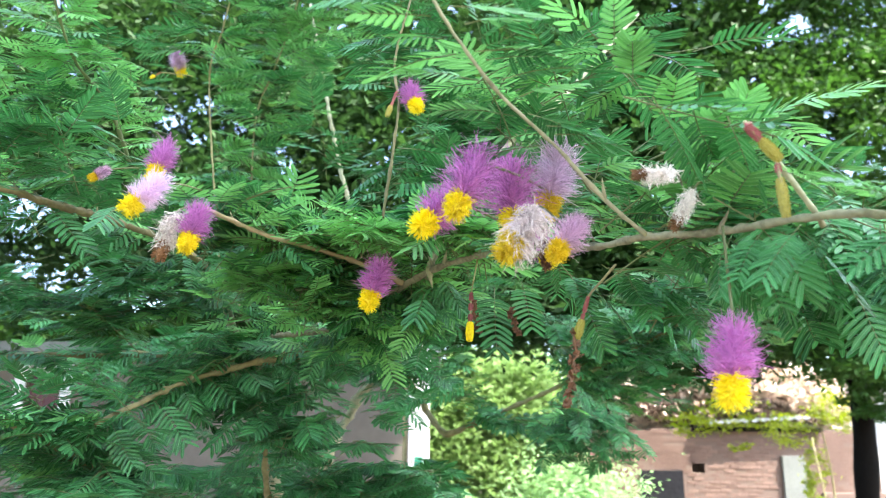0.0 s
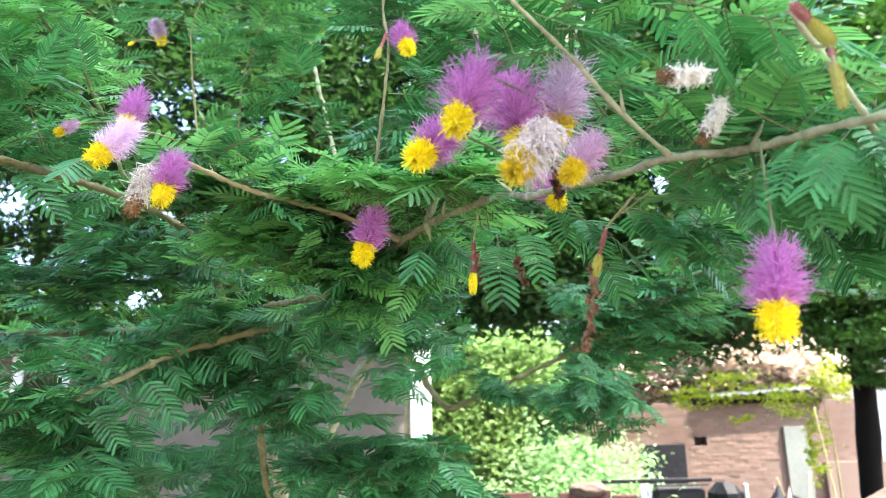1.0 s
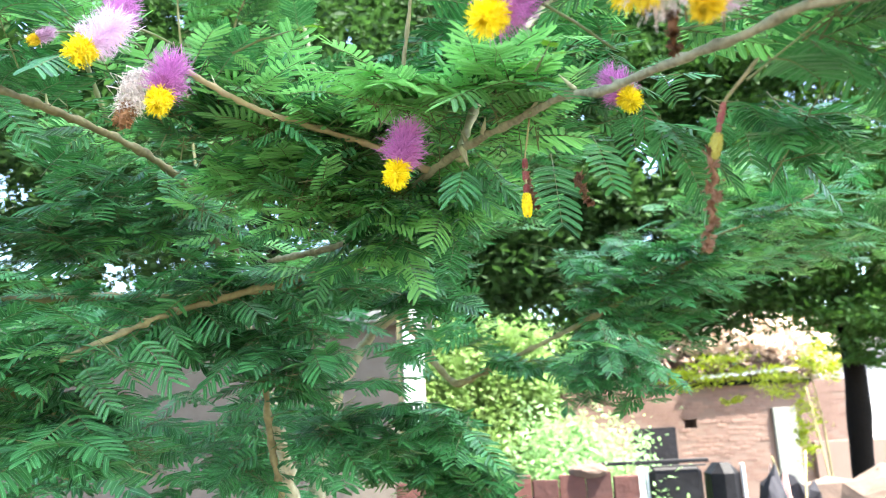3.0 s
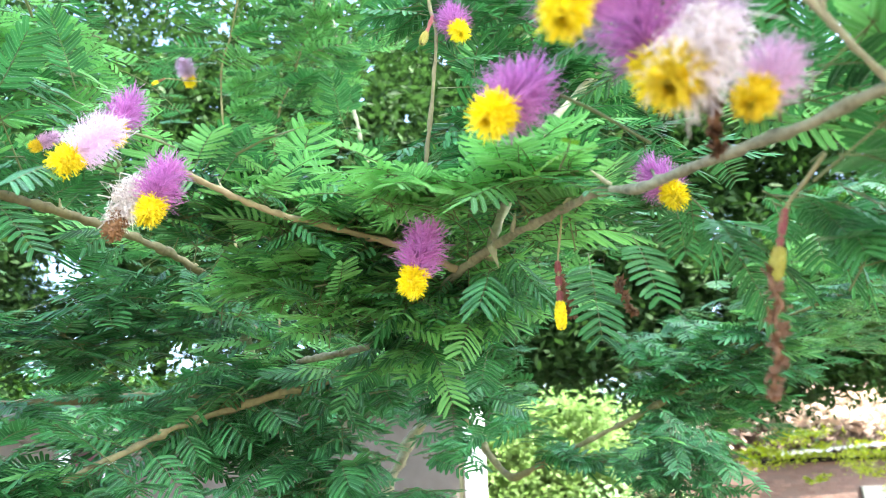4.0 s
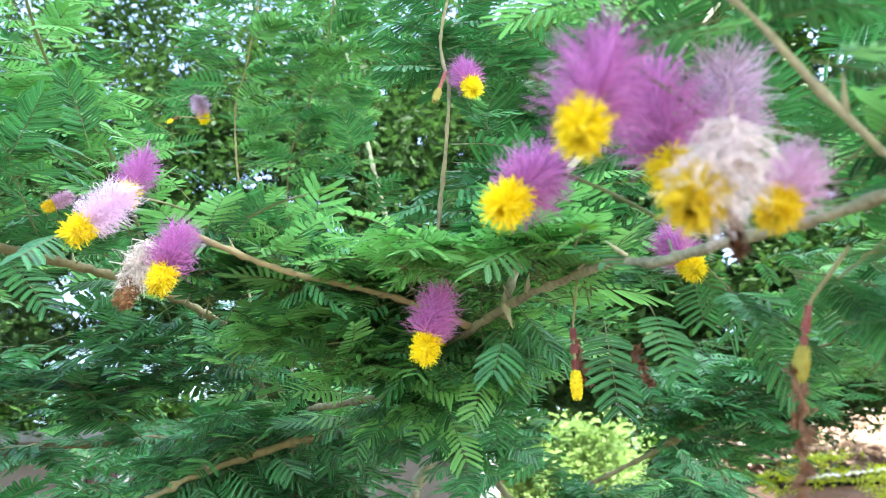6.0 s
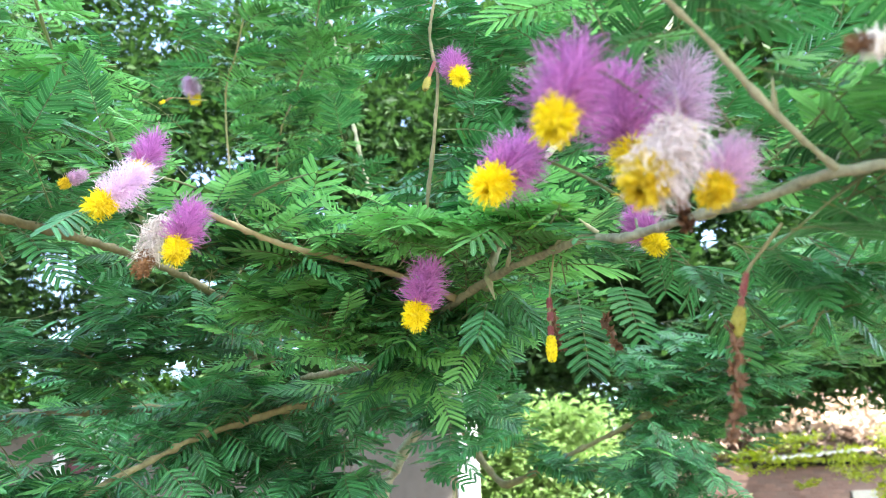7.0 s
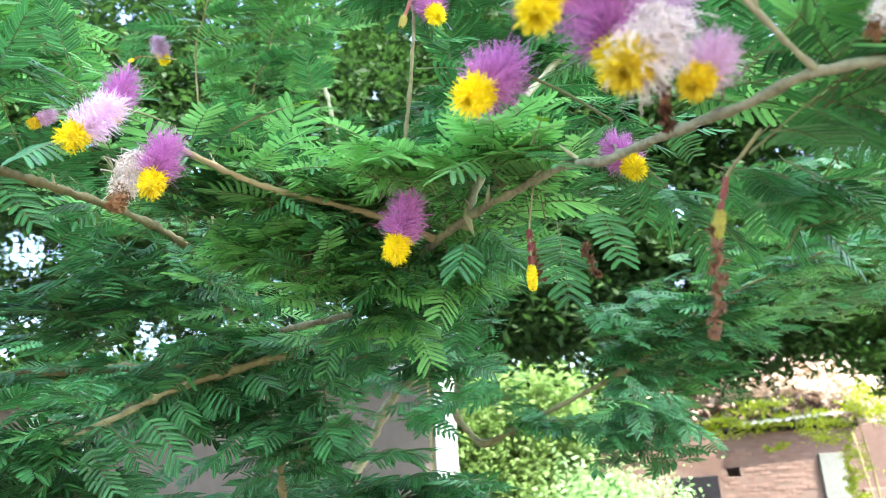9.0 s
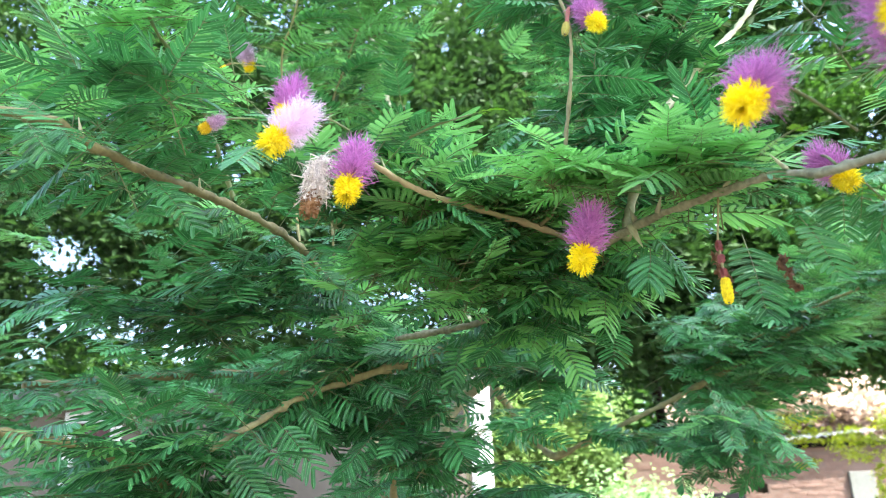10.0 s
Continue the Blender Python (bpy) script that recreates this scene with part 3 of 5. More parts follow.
def bud(tip, top, seed, length=0.016, colours=(BUDGREEN, BUDRED), stalk_to=None, label="unopened yellow-green bud spike on a thin stalk", scale=1.0, sparse=False, upper=0.0010):
    """A knobbly catkin of unopened buds, the upper part red."""
    tip, top = Vector(tip), Vector(top)
    axis = (top - tip).normalized()
    m = basis(axis.orthogonal(), axis, tip)
    total = (top - tip).length
    end = Vector(stalk_to) if stalk_to else top + Vector((0.002, 0.01, 0.012))
    ob = on_shrub(stem("bud_spike", [tip, (tip + top) / 2, top, (top + end) / 2, end], 0.0007, 0.0007, TWIG, shrub, label, step=0.004, sides=6))
    rng = random.Random(seed)
    for k, (z0, z1, r, mt, nm, lab) in enumerate([(0.0, length, 0.0024 * scale, colours[0], "bud_catkin", ""), (length, total, upper * scale, colours[1], "bud_catkin", "dark red smaller buds")]):
        if z1 - z0 < 0.003 or mt is None:
            continue
        h = Heap()
        bare = sparse and k == 1
        v, q = spindle(z1 - z0, r * (0.35 if bare else 0.8), z0, 8, 6)
        h.add(v, q, np.zeros(len(q), int))
        n = int((z1 - z0) / 0.0011)
        for i in range(n):
            zz = z0 + (z1 - z0) * (i + 0.5) / n
            rr = r * math.sin(math.pi * (0.12 + 0.76 * (i + 0.5) / n)) ** 0.5
            if k == 1 and (math.sin(i * 0.8 + seed) < -0.1 if bare else rng.random() < 0.1):
                continue
            for j in range(7):
                a = 2 * math.pi * (j + 0.5 * (i % 2)) / 7
                s = 0.00075 * scale * rng.uniform(0.8, 1.25) * (1.5 if bare else 1.0)
                c = np.array((rr * math.cos(a), rr * math.sin(a), zz))
                o6 = np.array([(s, 0, 0), (0, s, 0), (-s, 0, 0), (0, -s, 0), (0, 0, s), (0, 0, -s)]) + c
                h.add(o6, np.array([(0, 4, 2, 5), (1, 4, 3, 5)]), np.zeros(2, int))
        b = part(nm, h.mesh("buds", [mt]), None, ob, lab)
        b.matrix_parent_inverse = Matrix.Identity(4)
        b.matrix_basis = m
    return ob


bud((0.1418, 0.33, 1.6287), (0.1285, 0.33, 1.6455), 3, 0.012, stalk_to=(0.14, 0.35, 1.655), scale=0.95, upper=0.0019)
bud((0.1414, 0.33, 1.6042), (0.1402, 0.33, 1.6275), 4, 0.017, stalk_to=(0.15, 0.36, 1.645), scale=0.85, upper=0.0014)
bud((0.077, 0.457, 1.5735), (0.0845, 0.457, 1.5975), 5, 0.0115, stalk_to=(0.101, 0.457, 1.6165), scale=0.95)
bud((0.023, 0.603, 1.594), (0.025, 0.612, 1.632), 6, 0.015, (YELLOW, BUDRED), (0.03, 0.615, 1.66), "yellow bud spike with dark red upper buds", 1.15, True)
bud((-0.046, 0.64, 1.793), (-0.039, 0.655, 1.824), 7, 0.014, stalk_to=(-0.038, 0.668, 1.83))
bud((-0.447, 1.1, 2.07), (-0.44, 1.12, 2.09), 8, 0.012, (YELLOW, RUST), (-0.40, 1.15, 2.1))


def dry_pod(points, seed, r=0.0015):
    """A shrivelled, curled brown spike left from an old flower."""
    rng = random.Random(seed)
    pts = [Vector(p) + Vector([rng.uniform(-0.0016, 0.0016) for _ in range(3)]) for p in glide(points, 0.004)]
    ob = on_shrub(stem("dried_spike", pts, r, r * 0.6, DRY, shrub, "shrivelled dark brown dried flower spike", step=0.002, sides=7, rough=0.9))
    h = Heap()
    for i in range(190):
        p = pts[rng.randrange(len(pts))]
        d = Vector([rng.uniform(-1, 1) for _ in range(3)]).normalized()
        e = p + d * rng.uniform(0.0016, 0.0048)
        w = d.orthogonal().normalized() * rng.uniform(0.0007, 0.0018)
        mid = (p + e) / 2 + Vector([rng.uniform(-0.001, 0.001) for _ in range(3)])
        h.add(np.array([tuple(p), tuple(mid + w), tuple(e), tuple(mid - w)]), np.array([(0, 1, 2, 3)]), np.zeros(1, int))
    b = part("bract", h.mesh("bract", [DRY]), None, ob)
    return ob


dry_pod([(0.0767, 0.456, 1.575), (0.076, 0.455, 1.562), (0.072, 0.455, 1.552), (0.071, 0.455, 1.540)], 1, 0.0010)
dry_pod([(0.054, 0.60, 1.618), (0.056, 0.60, 1.608), (0.060, 0.60, 1.599)], 2, 0.0015)
dry_pod([(0.028, 0.628, 1.628), (0.030, 0.622, 1.612), (0.031, 0.62, 1.604)], 3, 0.0015)
dry_pod([(0.0566, 0.425, 1.619), (0.057, 0.428, 1.613), (0.0561, 0.43, 1.608)], 4, 0.0020)

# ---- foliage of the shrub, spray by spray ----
# places along the camera's path; leaves stay off their lines to the marks
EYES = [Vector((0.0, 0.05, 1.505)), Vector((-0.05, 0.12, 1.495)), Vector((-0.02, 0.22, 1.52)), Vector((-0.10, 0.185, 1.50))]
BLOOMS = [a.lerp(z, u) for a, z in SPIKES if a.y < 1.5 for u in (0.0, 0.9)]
KEEP_IN_VIEW = BLOOMS + [Vector(p) for p in main_line[2:12]] + [
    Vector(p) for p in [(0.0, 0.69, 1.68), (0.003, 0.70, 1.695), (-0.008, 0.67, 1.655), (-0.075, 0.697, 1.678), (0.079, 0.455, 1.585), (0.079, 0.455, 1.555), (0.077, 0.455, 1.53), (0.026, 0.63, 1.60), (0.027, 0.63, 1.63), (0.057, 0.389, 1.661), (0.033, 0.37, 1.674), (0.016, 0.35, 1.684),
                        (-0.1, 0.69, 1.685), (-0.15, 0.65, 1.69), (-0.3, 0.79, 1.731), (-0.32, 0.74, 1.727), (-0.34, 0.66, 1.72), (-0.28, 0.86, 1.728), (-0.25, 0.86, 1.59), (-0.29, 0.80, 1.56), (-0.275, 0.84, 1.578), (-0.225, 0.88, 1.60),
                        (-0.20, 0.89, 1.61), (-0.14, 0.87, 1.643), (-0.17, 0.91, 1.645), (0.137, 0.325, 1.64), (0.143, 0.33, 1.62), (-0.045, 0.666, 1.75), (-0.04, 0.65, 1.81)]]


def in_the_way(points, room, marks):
    """Whether a leaf there would hide one of the marks from the camera's places."""
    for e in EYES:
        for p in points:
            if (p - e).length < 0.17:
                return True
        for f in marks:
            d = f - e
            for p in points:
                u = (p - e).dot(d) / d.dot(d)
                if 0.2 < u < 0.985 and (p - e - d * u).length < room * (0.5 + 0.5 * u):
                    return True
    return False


EYE_MIDDLE = Vector((-0.03, 0.16, 1.5))
GAPS = []                        # view directions from the camera's mean place kept free of leaves, with half widths


def gap(x, y, z, width):
    GAPS.append((Vector((x, y, z)).normalized(), width))


gap(-0.084, 0.994, 0.066, 0.027)
gap(0.029, 0.998, 0.060, 0.042)
gap(0.107, 0.978, 0.178, 0.055)
gap(0.132, 0.984, 0.119, 0.055)
gap(0.105, 0.995, -0.005, 0.062)
gap(-0.485, 0.830, 0.275, 0.045)
gap(-0.309, 0.818, 0.485, 0.030)
gap(-0.300, 0.855, 0.423, 0.030)
gap(-0.355, 0.754, 0.553, 0.030)
gap(-0.070, 0.872, 0.485, 0.060)

gap(-0.488, 0.826, 0.283, 0.022)
gap(-0.512, 0.842, 0.171, 0.017)
gap(-0.368, 0.913, 0.176, 0.022)
gap(-0.297, 0.855, 0.424, 0.016)


# holes for the crowns, as directions from the camera's mean place
WINDOWS = [(g, w * 1.5) for g, w in GAPS[5:6] + GAPS[10:]]
speck = random.Random(31)
SPECKS = [(Vector((speck.uniform(-0.62, 0.60), 1.0, speck.uniform(0.16, 0.85))).normalized(), speck.uniform(0.008, 0.024)) for _ in range(110)]


def in_gap(p):
    d = (p - EYE_MIDDLE).normalized()
    return any((d - g).length < w for g, w in GAPS)


LEAVES = []                      # (pose, variant, material)
near_heap, young_lit_heap, far_heap, far_young_lit_heap, twig_heap = Heap(), Heap(), Heap(), Heap(), Heap()
rng = random.Random(5)


def put_leaf(p, d, up, scale, kind, far, room, marks=KEEP_IN_VIEW):
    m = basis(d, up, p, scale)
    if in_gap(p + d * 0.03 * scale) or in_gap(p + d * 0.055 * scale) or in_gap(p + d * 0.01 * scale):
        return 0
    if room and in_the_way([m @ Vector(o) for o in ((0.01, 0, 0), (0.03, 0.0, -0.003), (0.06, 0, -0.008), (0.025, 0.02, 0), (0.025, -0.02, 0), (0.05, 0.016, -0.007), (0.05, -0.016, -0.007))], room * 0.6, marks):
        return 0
    if far:
        v, q, i, e = FAR[rng.randrange(len(FAR))]
        v = v @ np.array(m.to_3x3()).T + np.array(m.translation)
        (far_heap if kind is LEAF else far_young_lit_heap).add(v, q, i, e)
    else:
        LEAVES.append((m, rng.randrange(len(FULL)), kind))
    return 1


def spray(p0, p1, n, kind=LEAF, far=False, scale=1.0, droop=0.0, room=0.03, thick=0.00055, spread=0.9):
    """A twig with leaves that alternate along it, lying in layers."""
    p0, p1 = Vector(p0), Vector(p1)
    ax = p1 - p0
    L = ax.length
    ax.normalize()
    mid = (p0 + p1) / 2 + Vector((rng.uniform(-1, 1), rng.uniform(-1, 1), rng.uniform(0, 1.2))) * 0.06 * L
    pts = glide([p0, mid, p1], max(0.012, L / 8))
    flat = ax.cross(Vector((0, 0, 1)))
    if flat.length < 0.2:
        flat = Vector((1, 0, 0))
    flat.normalize()
    kept = 0
    n = round(n * 1.3)
    for i in range(n):
        u = 0.12 + 0.88 * (i + rng.random() * 0.6) / n
        p = pts[min(len(pts) - 1, int(u * (len(pts) - 1) + 0.5))]
        s = 1 if i % 2 else -1
        d = ax * rng.uniform(0.25, 0.8) + flat * s * spread * rng.uniform(0.6, 1.1) + Vector((0, 0, rng.uniform(-0.3, 0.25) - droop))
        if i == n - 1:
            d = ax + Vector((0, 0, -droop))
        # leaf tops mostly lean towards the camera's side
        up = Vector((rng.uniform(-0.4, 0.4), rng.uniform(-0.75, 0.2), 1))
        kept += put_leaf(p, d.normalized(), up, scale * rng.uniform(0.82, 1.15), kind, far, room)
    if kept > n * 0.55:
        v, q = tube_arrays(pts, thick, thick * 0.5, 5)
        twig_heap.add(v, q, np.zeros(len(q), int))


def thicket(centre, radii, sprays, leaves, reach, heading, kind=LEAF, far=False, scale=1.0, droop=0.0, room=0.03, young=0.0):
    """Sprays whose tips lie in an ellipsoid and that grow along the heading."""
    c, h = Vector(centre), Vector(heading).normalized()
    for _ in range(sprays):
        while True:
            w = Vector([rng.uniform(-1, 1) for _ in range(3)])
            if w.length < 1:
                break
        tip = c + Vector((w.x * radii[0], w.y * radii[1], w.z * radii[2]))
        d = (h + Vector([rng.uniform(-0.55, 0.55) for _ in range(3)])).normalized()
        # share of paler leaves, raised where the foliage should look better lit
        k = YOUNG_LIT if rng.random() < young else kind
        spray(tip - d * reach * rng.uniform(0.7, 1.3), tip, leaves, k, far, scale, droop, room)


def along(key, u0, u1, n, heading, kind=LEAF, scale=0.85, room=0.017, young=0.0, far=False):
    """Leaves that spring straight from a branch, to both sides of the heading."""
    line = glide(LINES[key], 0.006)
    n = round(n * 1.3)
    for i in range(n):
        p = line[int((u0 + (u1 - u0) * (i + rng.random()) / n) * (len(line) - 1))]
        s = 1 if i % 2 else -1
        d = Vector((heading[0] * s + rng.uniform(-0.3, 0.3), heading[1] + rng.uniform(-0.25, 0.25), heading[2] + rng.uniform(-0.22, 0.22))).normalized()
        # up vector tipped towards the camera so that upper faces show
        up = Vector((rng.uniform(-0.4, 0.4), rng.uniform(-0.9, 0.1), 1))
        k = YOUNG_LIT if rng.random() < young else kind
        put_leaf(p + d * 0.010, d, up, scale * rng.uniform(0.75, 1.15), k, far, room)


along("main", 0.50, 0.88, 44, (0.6, -0.55, 0.30), LEAF, 0.8, room=0.011, young=0.75)
along("main", 0.55, 0.95, 34, (0.5, -0.30, -0.50), LEAF, 0.72)
along("main", 0.02, 0.20, 12, (0.45, -0.20, -0.60), LEAF, 0.66)
along("main", 0.02, 0.35, 18, (0.7, -0.20, 0.30), LEAF, 0.75, young=0.5)
along("pale", 0.05, 1.0, 26, (0.65, -0.50, 0.28), LEAF, 0.78, room=0.013, young=0.6)
along("pale", 0.1, 1.0, 17, (0.6, -0.2, -0.4), LEAF, 0.8)
along("upper", 0.1, 0.95, 24, (0.8, 0.05, 0.15), LEAF, 0.75, young=0.6)
along("left", 0.05, 1.0, 44, (0.7, -0.45, 0.25), LEAF, 0.85, young=0.3)
along("left", 0.05, 1.0, 44, (0.6, -0.3, -0.45), LEAF, 0.9)
along("lower_left", 0.0, 1.0, 51, (0.7, -0.4, 0.15), LEAF, 0.95, young=0.15)
along("lower_left", 0.0, 1.0, 27, (0.6, -0.3, -0.5), LEAF, 0.95)
along("top_twig", 0.1, 1.0, 37, (0.85, -0.35, 0.0), LEAF, 0.85)
along("back", 0.1, 1.0, 34, (0.8, -0.3, 0.1), LEAF, 0.9, young=0.3)
along("young_twig", 0.1, 1.0, 37, (0.8, -0.4, 0.1), YOUNG_LIT, 0.95)
along("low_a", 0.0, 1.0, 34, (0.5, -0.6, -0.05), LEAF, 1.0)
along("low_b", 0.0, 1.0, 34, (0.8, -0.4, 0.1), LEAF, 0.95, young=0.3)
along("right_twig", 0.0, 1.0, 60, (0.7, -0.4, 0.1), LEAF, 0.95, 0.0, 0.2, True)
along("fork", 0.75, 1.0, 24, (0.6, -0.4, 0.2), LEAF, 1.1, 0.0, 0.2, True)
along("thin_a", 0.3, 1.0, 51, (0.8, -0.4, 0.15), LEAF, 1.1, 0.02, 0.6, True)
along("thin_b", 0.3, 1.0, 51, (0.8, -0.4, 0.15), LEAF, 1.1, 0.02, 0.6, True)
along("low_c", 0.0, 0.6, 17, (0.8, -0.4, 0.0), LEAF, 0.95)

# light leaves on the near upper branch and at its side, brightened by the paler leaf colour
thicket((0.06, 0.46, 1.715), (0.09, 0.07, 0.035), 6, 6, 0.07, (-0.3, -0.3, 0.25), LEAF, scale=0.85, room=0.026, young=0.7)
thicket((0.17, 0.46, 1.70), (0.07, 0.08, 0.05), 6, 5, 0.08, (0.5, -0.3, 0.15), LEAF, scale=0.9, room=0.018, young=0.55)
thicket((0.17, 0.42, 1.655), (0.06, 0.06, 0.03), 7, 5, 0.06, (0.6, -0.4, 0.2), LEAF, room=0.028, young=0.4)
# hanging leaves under the near end of the branch
thicket((0.20, 0.44, 1.612), (0.07, 0.05, 0.015), 11, 5, 0.05, (0.2, -0.2, -0.4), LEAF, scale=0.75, droop=0.45, room=0.026)
thicket((0.14, 0.54, 1.622), (0.07, 0.05, 0.014), 8, 4, 0.03, (0.3, -0.25, -0.3), LEAF, scale=0.72, droop=0.3, room=0.012)
thicket((0.24, 0.47, 1.605), (0.05, 0.05, 0.02), 8, 4, 0.04, (0.3, -0.2, -0.4), LEAF, scale=0.95, droop=0.4, room=0.012)
# round the top flower and the branch behind it
thicket((-0.03, 0.76, 1.85), (0.10, 0.06, 0.09), 16, 6, 0.08, (-0.4, -0.3, 0.1), LEAF, room=0.028)
thicket((0.10, 0.80, 1.80), (0.10, 0.06, 0.09), 16, 6, 0.08, (0.4, -0.3, 0.1), LEAF, room=0.028, young=0.3)
# fans along the pale twig and in front of the branch
thicket((-0.13, 0.70, 1.715), (0.09, 0.045, 0.018), 5, 6, 0.06, (0.3, -0.4, 0.25), LEAF, room=0.018, young=0.6)
thicket((-0.04, 0.68, 1.705), (0.07, 0.04, 0.016), 8, 6, 0.06, (-0.2, -0.5, 0.25), LEAF, room=0.018, young=0.6)
thicket((0.03, 0.64, 1.695), (0.05, 0.04, 0.016), 7, 6, 0.06, (0.0, -0.5, 0.25), LEAF, room=0.018, young=0.5)
spray((-0.12, 0.70, 1.69), (-0.105, 0.665, 1.694), 3, SPROUT, scale=0.30, room=0.0)
spray((0.02, 0.52, 1.645), (0.020, 0.475, 1.637), 2, SPROUT, scale=0.28, room=0.0)
spray((-0.16, 0.66, 1.70), (-0.135, 0.63, 1.716), 2, SPROUT, scale=0.35, room=0.0)
# round the left pair of flowers
thicket((-0.22, 0.66, 1.725), (0.08, 0.04, 0.015), 7, 6, 0.06, (0.2, -0.5, 0.2), LEAF, room=0.022, young=0.3)
thicket((-0.30, 0.62, 1.755), (0.08, 0.06, 0.03), 8, 6, 0.07, (-0.2, -0.5, 0.2), LEAF, room=0.026, young=0.4)
# below the main branch
thicket((-0.02, 0.70, 1.642), (0.06, 0.05, 0.016), 8, 6, 0.06, (0.0, -0.5, -0.2), LEAF, scale=0.85, droop=0.1, room=0.018, young=0.45)
thicket((-0.07, 0.76, 1.635), (0.08, 0.06, 0.03), 15, 6, 0.07, (-0.1, -0.5, -0.2), LEAF, scale=0.9, droop=0.1, room=0.018, young=0.55)
# left of the picture, behind the left branch
thicket((-0.36, 0.86, 1.68), (0.16, 0.10, 0.05), 22, 6, 0.08, (-0.2, -0.4, 0.0), LEAF, room=0.026)
thicket((-0.20, 0.92, 1.68), (0.14, 0.08, 0.05), 11, 6, 0.08, (0.1, -0.4, 0.0), LEAF, room=0.020, young=0.6)
thicket((-0.22, 0.90, 1.585), (0.16, 0.08, 0.045), 22, 6, 0.08, (-0.1, -0.4, -0.1), LEAF, droop=0.1, room=0.022)
thicket((-0.36, 0.78, 1.52), (0.13, 0.09, 0.06), 22, 6, 0.08, (-0.2, -0.5, 0.0), LEAF, room=0.02, young=0.15)
thicket((-0.24, 1.0, 1.48), (0.14, 0.10, 0.05), 12, 6, 0.09, (0.1, -0.5, 0.0), LEAF, room=0.02)
# placed to cover the house corner and the low stem in the camera's view
thicket((-0.07, 0.97, 1.478), (0.11, 0.05, 0.026), 16, 6, 0.06, (0.0, -0.5, -0.1), LEAF, room=0.0)
thicket((-0.05, 1.0, 1.625), (0.07, 0.05, 0.022), 7, 6, 0.06, (0.0, -0.5, -0.2), LEAF, room=0.018)
thicket((0.03, 1.40, 1.46), (0.09, 0.06, 0.04), 9, 6, 0.08, (0.0, -0.5, 0.0), LEAF, True, 1.0, room=0.0, young=0.3)
# light fans about the middle of the branch, their light put into the leaf colour
thicket((-0.05, 0.80, 1.72), (0.10, 0.05, 0.03), 6, 6, 0.07, (0.0, -0.5, 0.1), LEAF, room=0.012, young=0.6)
thicket((-0.055, 0.61, 1.682), (0.045, 0.025, 0.007), 7, 5, 0.04, (-0.3, -0.4, 0.15), YOUNG_LIT, scale=0.8, room=0.007)
thicket((0.015, 0.60, 1.680), (0.040, 0.025, 0.007), 6, 5, 0.04, (-0.2, -0.4, 0.15), YOUNG_LIT, scale=0.8, room=0.007)
thicket((-0.085, 0.74, 1.695), (0.06, 0.03, 0.010), 8, 5, 0.05, (0.2, -0.5, 0.15), YOUNG_LIT, scale=0.85, room=0.008)
thicket((-0.094, 0.690, 1.694), (0.05, 0.03, 0.012), 9, 5, 0.05, (0.1, -0.5, 0.1), YOUNG_LIT, scale=0.8, room=0.008)
thicket((-0.145, 0.790, 1.729), (0.04, 0.03, 0.016), 9, 5, 0.05, (0.2, -0.5, 0.1), LEAF, scale=0.9, room=0.008, young=0.6)
thicket((-0.176, 0.790, 1.703), (0.04, 0.03, 0.016), 8, 5, 0.05, (-0.2, -0.5, 0.1), LEAF, scale=0.9, room=0.008, young=0.6)
thicket((-0.114, 0.790, 1.690), (0.04, 0.03, 0.016), 7, 5, 0.05, (0.2, -0.5, 0.1), LEAF, scale=0.9, room=0.008, young=0.6)
thicket((0.02, 0.76, 1.74), (0.06, 0.03, 0.03), 9, 6, 0.06, (0.1, -0.5, 0.1), LEAF, room=0.012, young=0.4)
thicket((-0.135, 0.710, 1.710), (0.07, 0.03, 0.018), 9, 6, 0.06, (0.1, -0.5, 0.15), YOUNG_LIT, scale=0.9, room=0.009)
thicket((-0.121, 0.900, 1.536), (0.09, 0.04, 0.03), 10, 6, 0.06, (0.0, -0.5, -0.05), LEAF, room=0.0)
# long light leaves beside the near upper branch
thicket((0.18, 0.56, 1.735), (0.08, 0.05, 0.045), 6, 5, 0.06, (0.3, -0.4, 0.2), LEAF, scale=0.95, room=0.016, young=0.45)
# light leaves at the upper left
thicket((-0.40, 0.80, 1.92), (0.12, 0.10, 0.09), 15, 6, 0.08, (-0.2, -0.4, 0.1), LEAF, room=0.024, young=0.65)
thicket((-0.47, 0.76, 1.79), (0.10, 0.10, 0.05), 11, 6, 0.08, (-0.3, -0.4, 0.2), LEAF, room=0.024, young=0.6)

thicket((-0.143, 0.730, 1.669), (0.032, 0.022, 0.010), 8, 5, 0.045, (0.1, -0.5, 0.05), LEAF, scale=0.82, room=0.006, young=0.65)
thicket((-0.101, 0.710, 1.648), (0.032, 0.022, 0.010), 7, 5, 0.045, (0.1, -0.5, 0.05), LEAF, scale=0.82, room=0.006, young=0.65)
thicket((-0.181, 0.750, 1.682), (0.032, 0.022, 0.010), 7, 5, 0.045, (0.1, -0.5, 0.05), LEAF, scale=0.82, room=0.006, young=0.65)
thicket((-0.121, 0.720, 1.689), (0.032, 0.022, 0.010), 6, 5, 0.045, (0.1, -0.5, 0.05), LEAF, scale=0.82, room=0.006, young=0.65)
